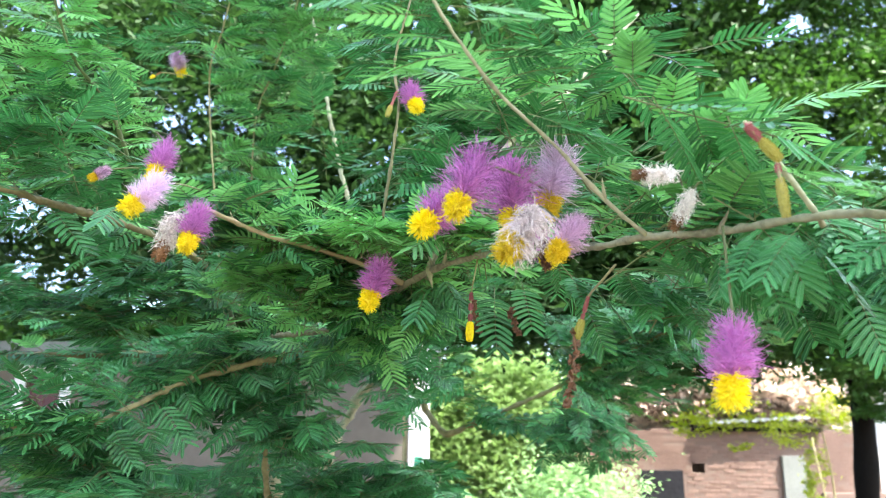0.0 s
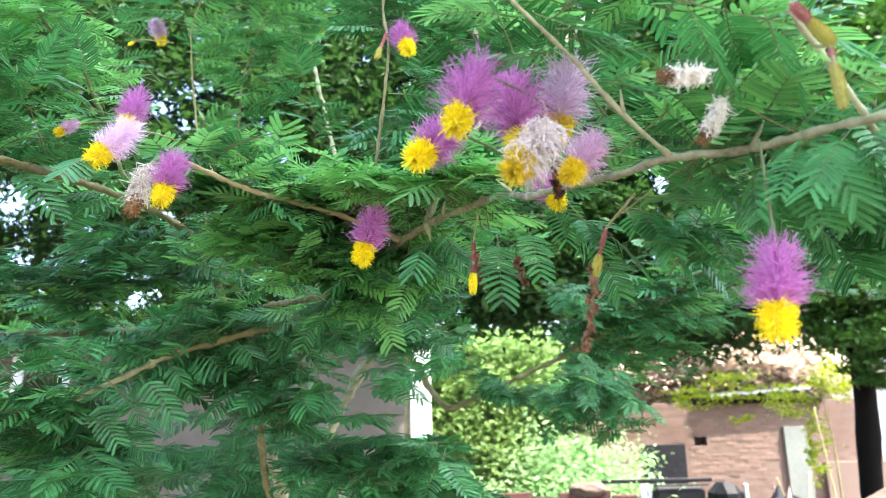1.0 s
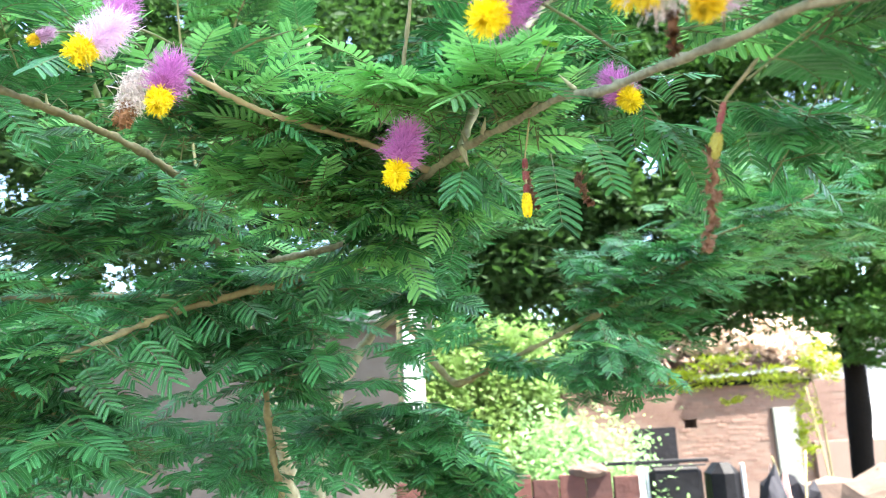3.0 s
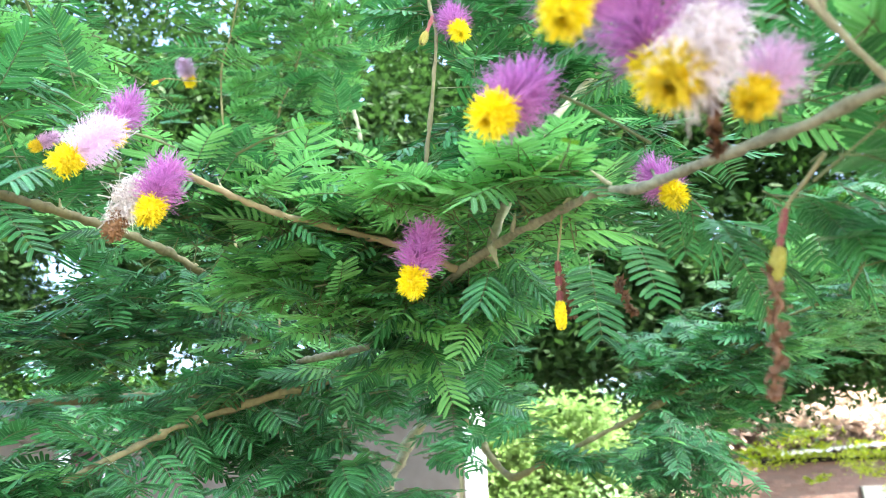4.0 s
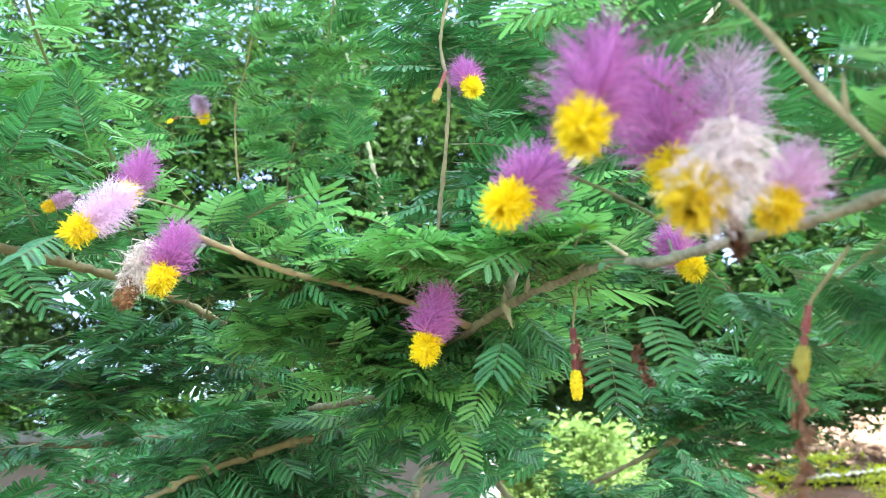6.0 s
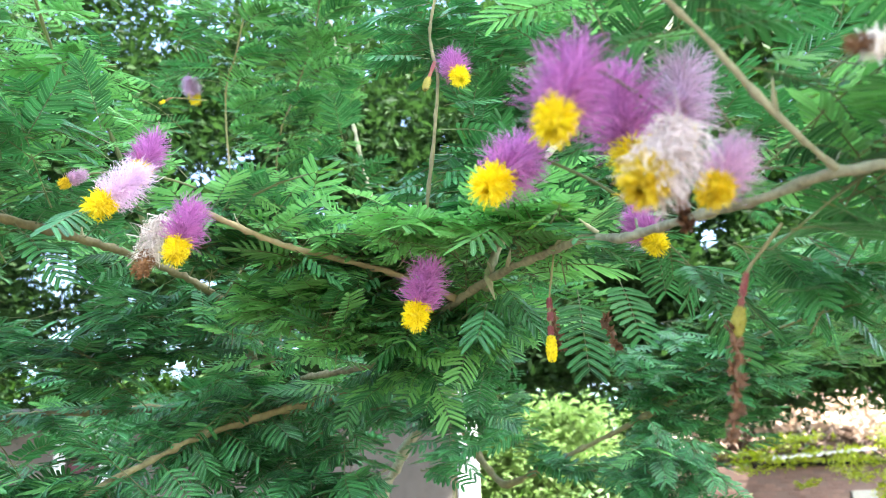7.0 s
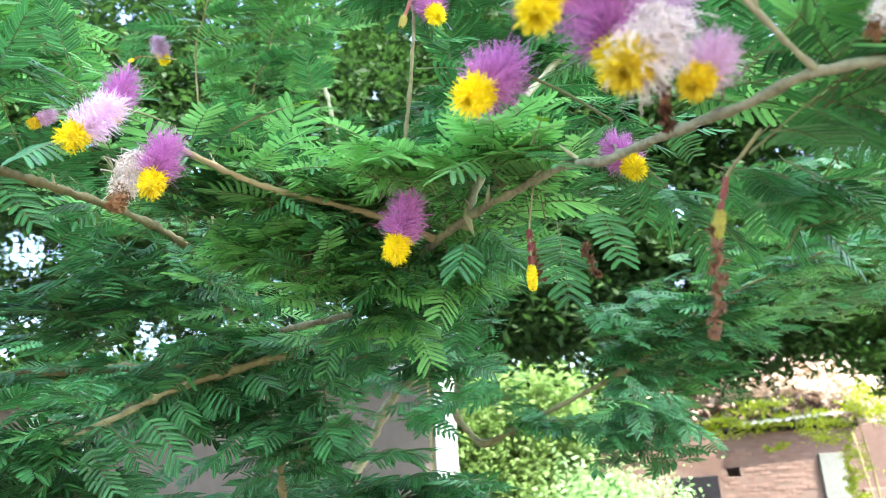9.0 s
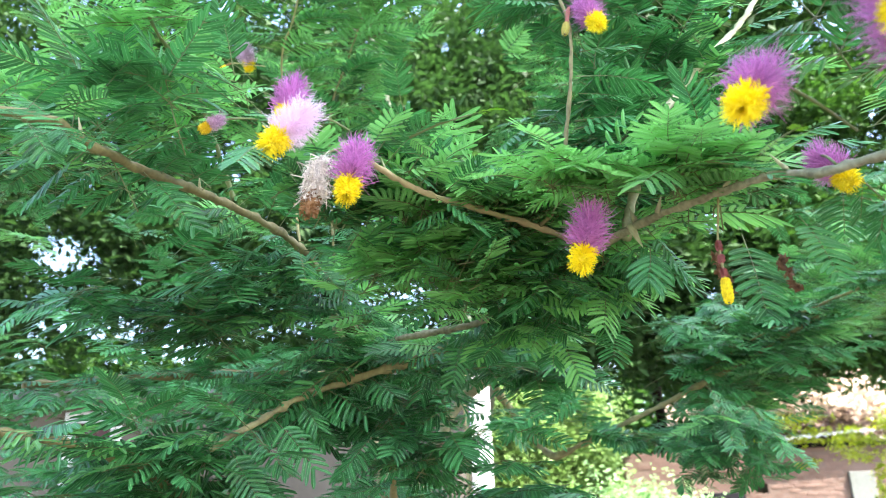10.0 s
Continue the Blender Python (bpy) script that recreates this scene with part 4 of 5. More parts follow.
# single fronds that stand out
for base, tip, kind in [
    ((-0.035, 0.610, 1.679), (-0.066, 0.580, 1.678), YOUNG_LIT),
    ((-0.002, 0.600, 1.673), (0.021, 0.570, 1.670), YOUNG_LIT),
    ((-0.000, 0.600, 1.675), (-0.025, 0.570, 1.657), YOUNG_LIT),
    ((-0.005, 0.620, 1.627), (0.001, 0.600, 1.601), LEAF),
    ((-0.012, 0.620, 1.631), (-0.018, 0.600, 1.604), LEAF),
    ((-0.099, 0.800, 1.615), (-0.124, 0.760, 1.593), LEAF),
    ((-0.056, 0.780, 1.607), (-0.064, 0.750, 1.586), LEAF),
    ((-0.016, 0.740, 1.609), (-0.022, 0.720, 1.585), LEAF),
    ((-0.209, 0.800, 1.643), (-0.253, 0.770, 1.633), YOUNG_LIT),
    ((-0.137, 0.660, 1.700), (-0.130, 0.650, 1.729), LEAF),
    ((-0.170, 0.570, 1.698), (-0.189, 0.530, 1.677), YOUNG_LIT),
    ((-0.230, 0.560, 1.684), (-0.224, 0.520, 1.661), LEAF),
    ((-0.095, 0.640, 1.705), (-0.117, 0.620, 1.687), LEAF),
    ((0.020, 0.580, 1.668), (0.039, 0.550, 1.653), LEAF),
    ((0.061, 0.580, 1.631), (0.064, 0.560, 1.605), LEAF),
    ((0.043, 0.620, 1.634), (0.042, 0.600, 1.598), LEAF),
    ((-0.121, 0.780, 1.662), (-0.147, 0.750, 1.641), YOUNG_LIT),
    ((-0.311, 0.820, 1.682), (-0.339, 0.780, 1.666), LEAF),
    ((-0.382, 0.720, 1.942), (-0.296, 0.680, 1.913), YOUNG_LIT),
    ((-0.363, 0.740, 1.899), (-0.253, 0.700, 1.878), YOUNG_LIT),
    ((-0.381, 0.740, 1.858), (-0.286, 0.700, 1.818), YOUNG_LIT),
    ((-0.040, 0.720, 1.881), (-0.072, 0.700, 1.890), LEAF),
    ((-0.024, 0.740, 1.883), (0.021, 0.720, 1.890), LEAF),
    ((-0.029, 0.720, 1.831), (-0.073, 0.700, 1.816), LEAF),
    ((-0.025, 0.740, 1.847), (0.015, 0.720, 1.813), LEAF),
]:
    d = Vector(tip) - Vector(base)
    put_leaf(Vector(base), d.normalized(), Vector((0.1, -0.55, 1.0)), min(0.95, max(0.7, d.length / 0.045)), kind, False, 0.0)
# the lime shoot over the tan twig
spray((-0.150, 0.600, 1.703), (-0.113, 0.585, 1.708), 3, SPROUT, scale=0.36, room=0.0, thick=0.0009)

# farther sprays of the same shrub
thicket((-0.06, 1.50, 2.05), (0.34, 0.20, 0.30), 17, 6, 0.14, (0.0, -0.5, 0.2), LEAF, True, 1.0, room=0.0, young=0.1)
thicket((-0.02, 1.45, 1.80), (0.28, 0.15, 0.10), 20, 6, 0.13, (0.0, -0.5, 0.1), LEAF, True, 0.95, room=0.0, young=0.15)
thicket((-0.35, 1.40, 2.20), (0.50, 0.32, 0.34), 24, 6, 0.16, (0.1, -0.5, 0.3), LEAF, True, 1.0, room=0.03, young=0.25)
thicket((-0.75, 1.45, 2.05), (0.40, 0.35, 0.45), 28, 6, 0.16, (-0.3, -0.4, 0.2), LEAF, True, 1.0, room=0.0, young=0.4)
thicket((-0.45, 1.45, 1.62), (0.60, 0.30, 0.28), 68, 6, 0.15, (-0.1, -0.5, 0.0), LEAF, True, 1.1, room=0.0)
thicket((-0.60, 1.35, 1.40), (0.45, 0.35, 0.16), 35, 6, 0.15, (-0.1, -0.5, 0.0), LEAF, True, 1.1, room=0.0)
thicket((0.10, 1.35, 2.15), (0.25, 0.25, 0.25), 15, 6, 0.15, (0.2, -0.5, 0.3), LEAF, True, 0.95, room=0.0, young=0.3)
thicket((0.36, 1.60, 1.72), (0.24, 0.16, 0.09), 46, 6, 0.13, (0.3, -0.5, 0.1), LEAF, True, 0.95, room=0.0, young=0.12)
thicket((0.95, 1.90, 2.02), (0.32, 0.3, 0.24), 55, 6, 0.16, (0.3, -0.4, 0.1), LEAF, True, 1.0, room=0.0, young=0.35)
thicket((-0.50, 1.45, 2.55), (0.6, 0.4, 0.2), 20, 6, 0.16, (0.0, -0.5, 0.3), LEAF, True, 1.0, room=0.0, young=0.4)
thicket((0.68, 1.65, 1.85), (0.25, 0.25, 0.14), 36, 6, 0.14, (0.4, -0.4, 0.2), LEAF, True, 0.95, room=0.0, young=0.35)
thicket((-0.02, 1.45, 1.42), (0.16, 0.12, 0.07), 27, 6, 0.1, (0.0, -0.5, 0.1), LEAF, True, 1.1, room=0.0, young=0.3)
thicket((0.14, 1.50, 1.60), (0.10, 0.12, 0.05), 14, 6, 0.1, (0.2, -0.5, 0.0), LEAF, True, 1.1, room=0.0)
thicket((0.245, 1.32, 1.545), (0.075, 0.06, 0.045), 16, 6, 0.09, (0.2, -0.5, -0.15), LEAF, False, 1.0, droop=0.1, room=0.0)
thicket((0.091, 1.600, 1.677), (0.10, 0.08, 0.04), 7, 6, 0.10, (0.1, -0.5, 0.0), LEAF, True, 0.95, room=0.0, young=0.4)
thicket((0.202, 1.600, 1.634), (0.10, 0.08, 0.04), 7, 6, 0.10, (0.1, -0.5, 0.0), LEAF, True, 0.95, room=0.0, young=0.4)
spray((0.26, 1.45, 1.58), (0.17, 1.22, 1.585), 4, YOUNG_LIT, False, 1.05, room=0.0)
spray((0.30, 1.45, 1.55), (0.21, 1.22, 1.545), 4, LEAF, False, 1.05, room=0.0)

# the 300 leaves nearest to the open side are parts, the rest is joined
LEAVES.sort(key=lambda a: (a[0].translation - Vector((-0.03, 0.30, 1.62))).length)
for k, (m, i, mat) in enumerate(LEAVES):
    if k < 300:
        ob = new("leaf", leaf_mesh(i, mat))
        ob.parent = shrub
        ob.matrix_parent_inverse = OFF
        ob.matrix_basis = m
    else:
        v, q, mi, e = FULL[i]
        v = v @ np.array(m.to_3x3()).T + np.array(m.translation)
        (near_heap if mat is LEAF else young_lit_heap).add(v, q, mi, e)
for nm, heap, mats, lab in [("foliage", near_heap, [LEAF, STALK], "dense feathery green leaves"), ("foliage", young_lit_heap, [YOUNG_LIT, STALK], "light green leaves, young and brightened as if lit"),
                            ("foliage", far_heap, [LEAF, STALK], "feathery green leaves deeper in the shrub"), ("foliage", far_young_lit_heap, [YOUNG_LIT, STALK], "light green leaves deeper in the shrub"),
                            ("twig_mass", twig_heap, [STALK], "thin green-brown twigs")]:
    if heap.v:
        ob = on_shrub(part(nm, heap.mesh(nm, mats), None, shrub, lab))
        tagged(ob, kind="stuff")

# ---- the yard behind ----
def cloud(name, blobs, count, size, mat, parent, label, seed, flatness=0.5, holes=()):
    """Leaves of a crown: small bent blades scattered in clumps of uneven size, with gaps between."""
    r = np.random.RandomState(seed)
    vol = np.array([b[1][0] * b[1][1] * b[1][2] for b in blobs]) ** 0.75
    V = []
    for b, share in zip(blobs, vol / vol.sum()):
        clumps = max(6, int(26 * b[2] if len(b) > 2 else 26))
        cc = r.normal(size=(clumps, 3))
        cc /= np.linalg.norm(cc, axis=1)[:, None]
        cc *= (r.uniform(0.15, 1.0, clumps) ** 0.5)[:, None]
        n = int(count * share)
        k = r.randint(0, clumps, n)
        spread = 0.24 * r.uniform(0.6, 1.3, clumps)
        p = cc[k] + r.normal(size=(n, 3)) * spread[k][:, None] * np.array((1, 1, flatness))
        V.append(np.array(b[0]) + p * np.array(b[1]))
    c = np.concatenate(V)
    for g, w in holes:           # leaves removed along the camera's view directions so that sky shows
        way = c - np.array(EYE_MIDDLE)
        way /= np.linalg.norm(way, axis=1)[:, None]
        c = c[np.linalg.norm(way - np.array(g), axis=1) > w * 0.8 * r.uniform(0.0, 1.3, len(c))]
    n = len(c)
    d = r.normal(size=(n, 3)) * np.array((1, 1, 0.45))
    d /= np.linalg.norm(d, axis=1)[:, None]
    s = np.cross(d, r.normal(size=(n, 3)) * 0.5 + np.array((0, 0, 1)))
    s /= np.linalg.norm(s, axis=1)[:, None]
    L = size * r.uniform(0.6, 1.3, n)[:, None]
    v = np.stack([c - d * L * 0.5, c + s * L * 0.2 + d * L * 0.05, c + d * L * 0.5 - np.array((0, 0, 1)) * L * 0.12, c - s * L * 0.2 + d * L * 0.05], 1).reshape(-1, 3)
    q = np.arange(n)[:, None] * 4 + np.arange(4)
    ob = part(name, quads_mesh(name, v, q, [mat]), None, parent, label)
    return tagged(ob, kind="stuff")


# ground
bm = bmesh.new()
bmesh.ops.create_grid(bm, x_segments=60, y_segments=60, size=1)
for v in bm.verts:
    v.co = Vector((v.co.x * abs(v.co.x) * 400, v.co.y * abs(v.co.y) * 400, 0))
    if v.co.length < 30:
        v.co.z = 0.05 * noise.noise(v.co * 0.5) - 0.01
ground = part("ground", bm, EARTH, None)
tagged(ground, "bare brown trodden earth of the yard", "ground", kind="structure")

# large tree behind the low house: its crown fills the view behind the shrub
tree = root("tree", "large tree with shade-darkened leaves rising behind the low house", "tree", (-1.5, 7.6, 0))


def under(ob, parent):
    ob.matrix_parent_inverse = Matrix.Translation(-parent.location)
    return ob


under(stem("trunk", [(-1.5, 7.6, -0.1), (-1.48, 7.6, 1.5), (-1.45, 7.4, 2.8), (-1.5, 6.6, 3.8), (-1.6, 5.6, 4.6)], 0.11, 0.05, TRUNK, tree, "dark rough trunk", 0.15, 12, 0.3), tree)
for pts, r in [([(-1.46, 7.2, 3.0), (-1.0, 6.2, 3.9), (-0.4, 5.6, 4.2), (0.2, 5.5, 4.2)], 0.04), ([(-1.46, 7.2, 3.0), (-2.2, 6.2, 3.6), (-3.0, 5.2, 3.9)], 0.045)]:
    under(stem("limb", pts, r, 0.015, TRUNK, tree, "", 0.15, 8, 0.3), tree)
# unseen tree out of view, added to keep direct sun off the shrub
shade = root("unseen_shade_tree", "unseen tree added to shade the flowering shrub", "tree", (3.3, -0.9, 0))
under(stem("trunk", [(3.3, -0.9, -0.1), (3.25, -0.85, 2.0), (3.0, -0.6, 4.2), (2.5, -0.2, 6.3)], 0.16, 0.07, TRUNK, shade, "dark rough trunk", 0.3, 12, 0.3), shade)
under(stem("limb", [(3.1, -0.7, 3.6), (2.4, 0.2, 5.2), (1.9, 0.6, 6.4)], 0.06, 0.02, TRUNK, shade, "", 0.3, 8, 0.3), shade)
under(cloud("crown", [((2.3, -0.1, 6.5), (1.5, 1.5, 0.7), 14), ((2.0, 0.5, 6.2), (1.1, 1.1, 0.6), 8), ((2.2, -0.3, 6.9), (1.2, 1.2, 0.5), 8)], 95000, 0.15, TREE_LEAF, shade, "dense crown of small dark leaves", 3), shade)
under(cloud("crown", [((-1.4, 4.6, 3.2), (1.3, 0.8, 1.0), 2.4), ((-2.9, 4.4, 3.2), (1.0, 0.8, 1.1), 2), ((-0.2, 5.0, 3.5), (0.9, 0.7, 0.8), 2), ((-1.0, 5.2, 4.6), (1.8, 0.8, 0.9), 5), ((-1.8, 5.0, 3.9), (1.6, 0.8, 0.9), 4), ((-3.0, 5.0, 4.7), (1.4, 0.8, 1.0), 4)], 110000, 0.07, SHADED_LEAF, tree, "lower crown of small leaves coloured dark as in shade", 4, holes=WINDOWS + SPECKS), tree)

hind = root("tree", "spreading green tree behind the low house", "tree", (-4.2, 9.4, 0))
under(stem("trunk", [(-4.2, 9.4, -0.1), (-4.15, 9.4, 1.6), (-4.0, 9.2, 3.0), (-3.8, 9.0, 4.6)], 0.12, 0.06, TRUNK, hind, "dark rough trunk", 0.2, 10, 0.3), hind)
for pts in ([(-4.1, 9.3, 2.0), (-3.2, 9.0, 2.8), (-2.2, 8.8, 3.3)], [(-4.1, 9.3, 2.2), (-5.0, 9.1, 2.9), (-5.8, 9.0, 3.5)]):
    under(stem("limb", pts, 0.05, 0.02, TRUNK, hind, "", 0.15, 8, 0.3), hind)
under(cloud("crown", [((-4.2, 9.0, 2.9), (1.9, 0.9, 0.75), 5), ((-2.2, 9.0, 2.8), (1.4, 0.8, 0.8), 4), ((-6.2, 9.0, 3.0), (1.5, 0.8, 0.9), 3), ((-0.9, 8.8, 2.9), (0.8, 0.7, 0.8), 3), ((-3.6, 9.0, 4.4), (2.4, 0.9, 1.0), 5), ((-6.0, 9.0, 4.8), (1.8, 0.9, 1.0), 4)], 90000, 0.11, TREE_LEAF, hind, "spreading crown of small green leaves", 14, holes=WINDOWS + SPECKS), hind)

# dark tree in the middle distance, its crown's shade put into the leaf colour
mid = root("tree", "dark green tree with drooping low crown at the yard's back", "tree", (2.6, 11.7, 0))
under(stem("trunk", [(2.6, 11.7, -0.1), (2.55, 11.7, 1.6), (2.4, 11.2, 2.6), (1.7, 8.6, 4.1), (1.5, 7.3, 4.9)], 0.08, 0.05, TRUNK, mid, "dark trunk", 0.2, 10, 0.3), mid)
under(cloud("crown", [((0.45, 6.4, 2.95), (0.85, 0.5, 0.62), 14), ((0.9, 6.8, 3.5), (1.2, 0.8, 0.9), 3), ((2.0, 7.0, 3.1), (1.1, 0.8, 0.9), 4), ((2.6, 7.2, 2.75), (0.9, 0.6, 0.45), 2), ((1.6, 7.2, 4.6), (1.6, 1.0, 0.8), 4), ((1.3, 7.4, 5.8), (2.6, 1.0, 1.1), 6)], 150000, 0.105, SHADED_LEAF, mid, "drooping crown of small leaves coloured dark as in shade", 5, holes=SPECKS), mid)

# tree with the black trunk beside the brick wall
rt = root("tree", "tree with bare dark leaning trunk beside the brick wall", "tree", (3.98, 7.5, 0))
under(stem("trunk", [(3.93, 7.5, -0.1), (3.95, 7.5, 0.7), (3.98, 7.5, 1.2), (4.03, 7.5, 1.85), (4.02, 7.5, 2.3), (3.92, 7.45, 3.0), (3.75, 7.4, 4.0)], 0.115, 0.075, TRUNK, rt, "bare black-brown trunk", 0.12, 12, 0.25), rt)
under(stem("limb", [(4.02, 7.5, 2.2), (3.6, 7.4, 2.5), (3.2, 7.2, 2.7), (2.8, 6.9, 3.2)], 0.05, 0.02, TRUNK, rt, "", 0.1, 8, 0.3), rt)
under(stem("limb", [(4.02, 7.5, 2.4), (4.3, 7.5, 2.75), (4.8, 7.5, 3.2)], 0.05, 0.02, TRUNK, rt, "", 0.1, 8, 0.3), rt)
under(cloud("crown", [((3.6, 7.2, 3.1), (1.1, 0.8, 0.6), 3), ((3.75, 7.0, 2.50), (0.75, 0.5, 0.34), 2), ((4.0, 7.1, 2.05), (0.28, 0.3, 0.24), 1), ((4.8, 7.4, 3.4), (1.0, 0.8, 0.7), 2), ((2.8, 6.8, 3.4), (0.8, 0.7, 0.6), 2), ((3.8, 7.3, 4.6), (1.8, 1.0, 0.9), 3), ((4.2, 7.5, 5.9), (2.2, 1.0, 1.0), 3)], 110000, 0.085, TREE_LEAF, rt, "spreading crown of small leaves", 6, holes=SPECKS), rt)

# sunlit round bush
bush = root("bush", "sunlit light green leafy bush in the yard", "bush", (0.9, 5.5, 0))
under(cloud("foliage", [((0.86, 5.5, 0.92), (0.56, 0.5, 0.60), 1.2), ((0.38, 5.4, 0.85), (0.36, 0.4, 0.46), 0.8), ((1.25, 5.4, 0.76), (0.36, 0.4, 0.46), 0.8)], 36000, 0.050, BUSH_LEAF, bush, "dense light green leaves", 7, 0.8), bush)
for a in range(7):
    x, y = 0.9 + 0.25 * math.cos(a * 0.9), 5.5 + 0.2 * math.sin(a * 0.9)
    under(stem("stem", [(0.9, 5.5, -0.05), ((x + 0.9) / 2, (y + 5.5) / 2, 0.5), (x, y, 1.2)], 0.015, 0.005, TWIG, bush, "", 0.1, 6), bush)
bush2 = root("bush", "sunlit tall yellow-green shrub at the yard's end", "bush", (0.5, 11.2, 0))
under(cloud("foliage", [((0.5, 11.2, 1.55), (0.95, 0.5, 1.1), 1.6), ((1.2, 11.3, 1.6), (0.6, 0.5, 0.9), 1.2), ((-0.45, 11.2, 1.7), (0.75, 0.5, 0.9), 1.2), ((0.6, 11.5, 2.6), (1.1, 0.4, 0.5), 1.2)], 70000, 0.09, HEDGE_LEAF, bush2, "yellow-green sunlit leaves", 8, 0.8), bush2)
under(stem("stem", [(0.5, 11.2, -0.05), (0.45, 11.2, 0.8), (0.4, 11.2, 1.8)], 0.03, 0.01, TWIG, bush2, "", 0.2, 7), bush2)
lime = root("sapling", "thin sapling with bright lime-green sunlit leaves by the wall", "sapling", (4.45, 9.0, 0))
under(stem("stem", [(4.45, 9.0, -0.05), (4.42, 9.0, 0.8), (4.40, 9.0, 1.5), (4.3, 9.0, 2.2)], 0.014, 0.007, TWIG, lime, "thin brown stem", 0.2, 7), lime)
under(cloud("foliage", [((3.95, 9.0, 1.85), (0.30, 0.25, 0.20), 0.6), ((4.2, 9.0, 1.50), (0.18, 0.2, 0.28), 0.5), ((4.15, 9.0, 1.15), (0.12, 0.2, 0.22), 0.4), ((3.3, 9.0, 2.02), (0.42, 0.3, 0.2), 0.7), ((4.5, 9.0, 2.1), (0.32, 0.3, 0.30), 0.7), ((2.85, 9.0, 1.92), (0.26, 0.2, 0.15), 0.4), ((3.4, 9.0, 1.68), (0.12, 0.2, 0.08), 0.3)], 3800, 0.060, LIME_LEAF, lime, "bright lime-green leaves", 9), lime)

# brick shed wall
wall = root("wall_brick", "weathered pink-red brick wall of a low shed with mud joints", "wall", (4.3, 11.0, 0), "structure")


def wall_piece(name, x0, x1, y0, y1, z0, z1, mat, parent, label="", bevel=0.004):
    return under(placed(name, box_mesh(name, x1 - x0, y1 - y0, z1 - z0, bevel, mat), ((x0 + x1) / 2, (y0 + y1) / 2, (z0 + z1) / 2), parent, label), parent)


HX0, HX1, HZ0, HZ1 = 3.47, 3.64, 1.35, 1.47
wall_piece("core", 1.8, HX0, 10.977, 11.2, 0, 1.9, MORTAR, wall)
wall_piece("core", HX1, 5.9, 10.977, 11.2, 0, 1.9, MORTAR, wall)
wall_piece("core", HX0, HX1, 10.977, 11.2, 0, HZ0, MORTAR, wall)
wall_piece("core", HX0, HX1, 10.977, 11.2, HZ1, 1.9, MORTAR, wall)
# black panel behind the hole stands for the shade inside
wall_piece("dark_inside", HX0 - 0.05, HX1 + 0.05, 11.26, 11.3, HZ0 - 0.05, HZ1 + 0.05, BLACKSHEET, wall, "black panel for the shade in a small vent hole")
wall_piece("pillar", 4.70, 5.02, 10.93, 10.98, 0, 1.58, PALEPLASTER, wall, "pale grey plastered strip")
# flat panel, its dark colour stands for the shaded doorway recess
wall_piece("patch", 2.75, 3.33, 10.95, 10.98, 0, 1.38, DARKRAG, wall, "dark grey panel for the shade in a doorway")
wall_piece("side_wall", 5.2, 6.4, 10.9, 11.1, 0, 1.1, MORTAR, wall)
roof_sheet = root("roof_sheet", "bent pale blue-white corrugated sheet lying on the shed wall", "metal sheet", (4.4, 11.0, 1.92))
v, q = [], []
for i in range(61):
    x = 3.65 + 1.5 * i / 60
    z = 2.0 + 0.09 * i / 60 + 0.012 * math.sin(i * 1.3)
    for j in range(2):
        v.append((x, 10.85 + 0.9 * j, z + 0.12 * j)); v.append((x, 10.85 + 0.9 * j, z + 0.12 * j - 0.004))
for i in range(60):
    a = i * 4
    q += [(a, a + 4, a + 6, a + 2), (a + 1, a + 3, a + 7, a + 5), (a, a + 1, a + 5, a + 4), (a + 2, a + 6, a + 7, a + 3)]
under(part("sheet", quads_mesh("sheet", v, q, [GREYMETAL]), None, roof_sheet), roof_sheet)
under(wall_piece("batten", 3.5, 5.3, 10.9, 10.98, 1.905, 1.96, TRUNK, roof_sheet, "dark wooden batten"), roof_sheet)
heap_thing = root("straw_heap", "sunlit heap of dry straw and twigs on the shed roof", "straw heap", (4.3, 11.8, 1.9))
under(cloud("straw", [((3.9, 11.8, 2.65), (0.75, 0.5, 0.6), 4), ((4.9, 11.8, 2.55), (0.8, 0.5, 0.5), 4), ((3.2, 11.8, 2.35), (0.6, 0.4, 0.45), 2), ((5.7, 11.9, 2.3), (0.6, 0.4, 0.35), 2)], 24000, 0.10, STRAW, heap_thing, "tangled cream-pink dry straw", 10, 0.8), heap_thing)
under(cloud("twig_litter", [((4.2, 11.6, 2.2), (1.2, 0.4, 0.2), 4)], 2500, 0.2, RUBBISH, heap_thing, "brown dry twigs in the heap", 17, 0.8), heap_thing)
wall_piece("shed_body", 3.0, 6.2, 11.25, 12.6, 0, 1.95, MORTAR, wall, "plain shed behind the wall")
white = root("house", "bright whitewashed house wall behind the shed", "house", (7.0, 13.5, 0))
wall_piece("wall", 6.3, 8.6, 13.4, 13.6, 0, 2.6, WHITEWASH, white)
wall_piece("roof", 6.2, 8.7, 13.2, 15.0, 2.6, 2.72, PALEPLASTER, white)

# house at the left, behind the shrub
house = root("house", "low grey plastered house with a white corner pillar and red shutters", "house", (-2.0, 4.6, 0))
WX0, WX1, WZ0, WZ1 = -2.60, -2.38, 1.60, 2.0
wall_piece("wall", -6.4, WX0, 4.9, 5.1, 0, 2.12, PLASTER, house, "grey-brown plastered wall")
wall_piece("wall", WX1, -0.17, 4.9, 5.1, 0, 2.12, PLASTER, house, "grey-brown plastered wall")
wall_piece("wall", WX0, WX1, 4.9, 5.1, 0, WZ0, PLASTER, house)
wall_piece("wall", WX0, WX1, 4.9, 5.1, WZ1, 2.12, PLASTER, house)
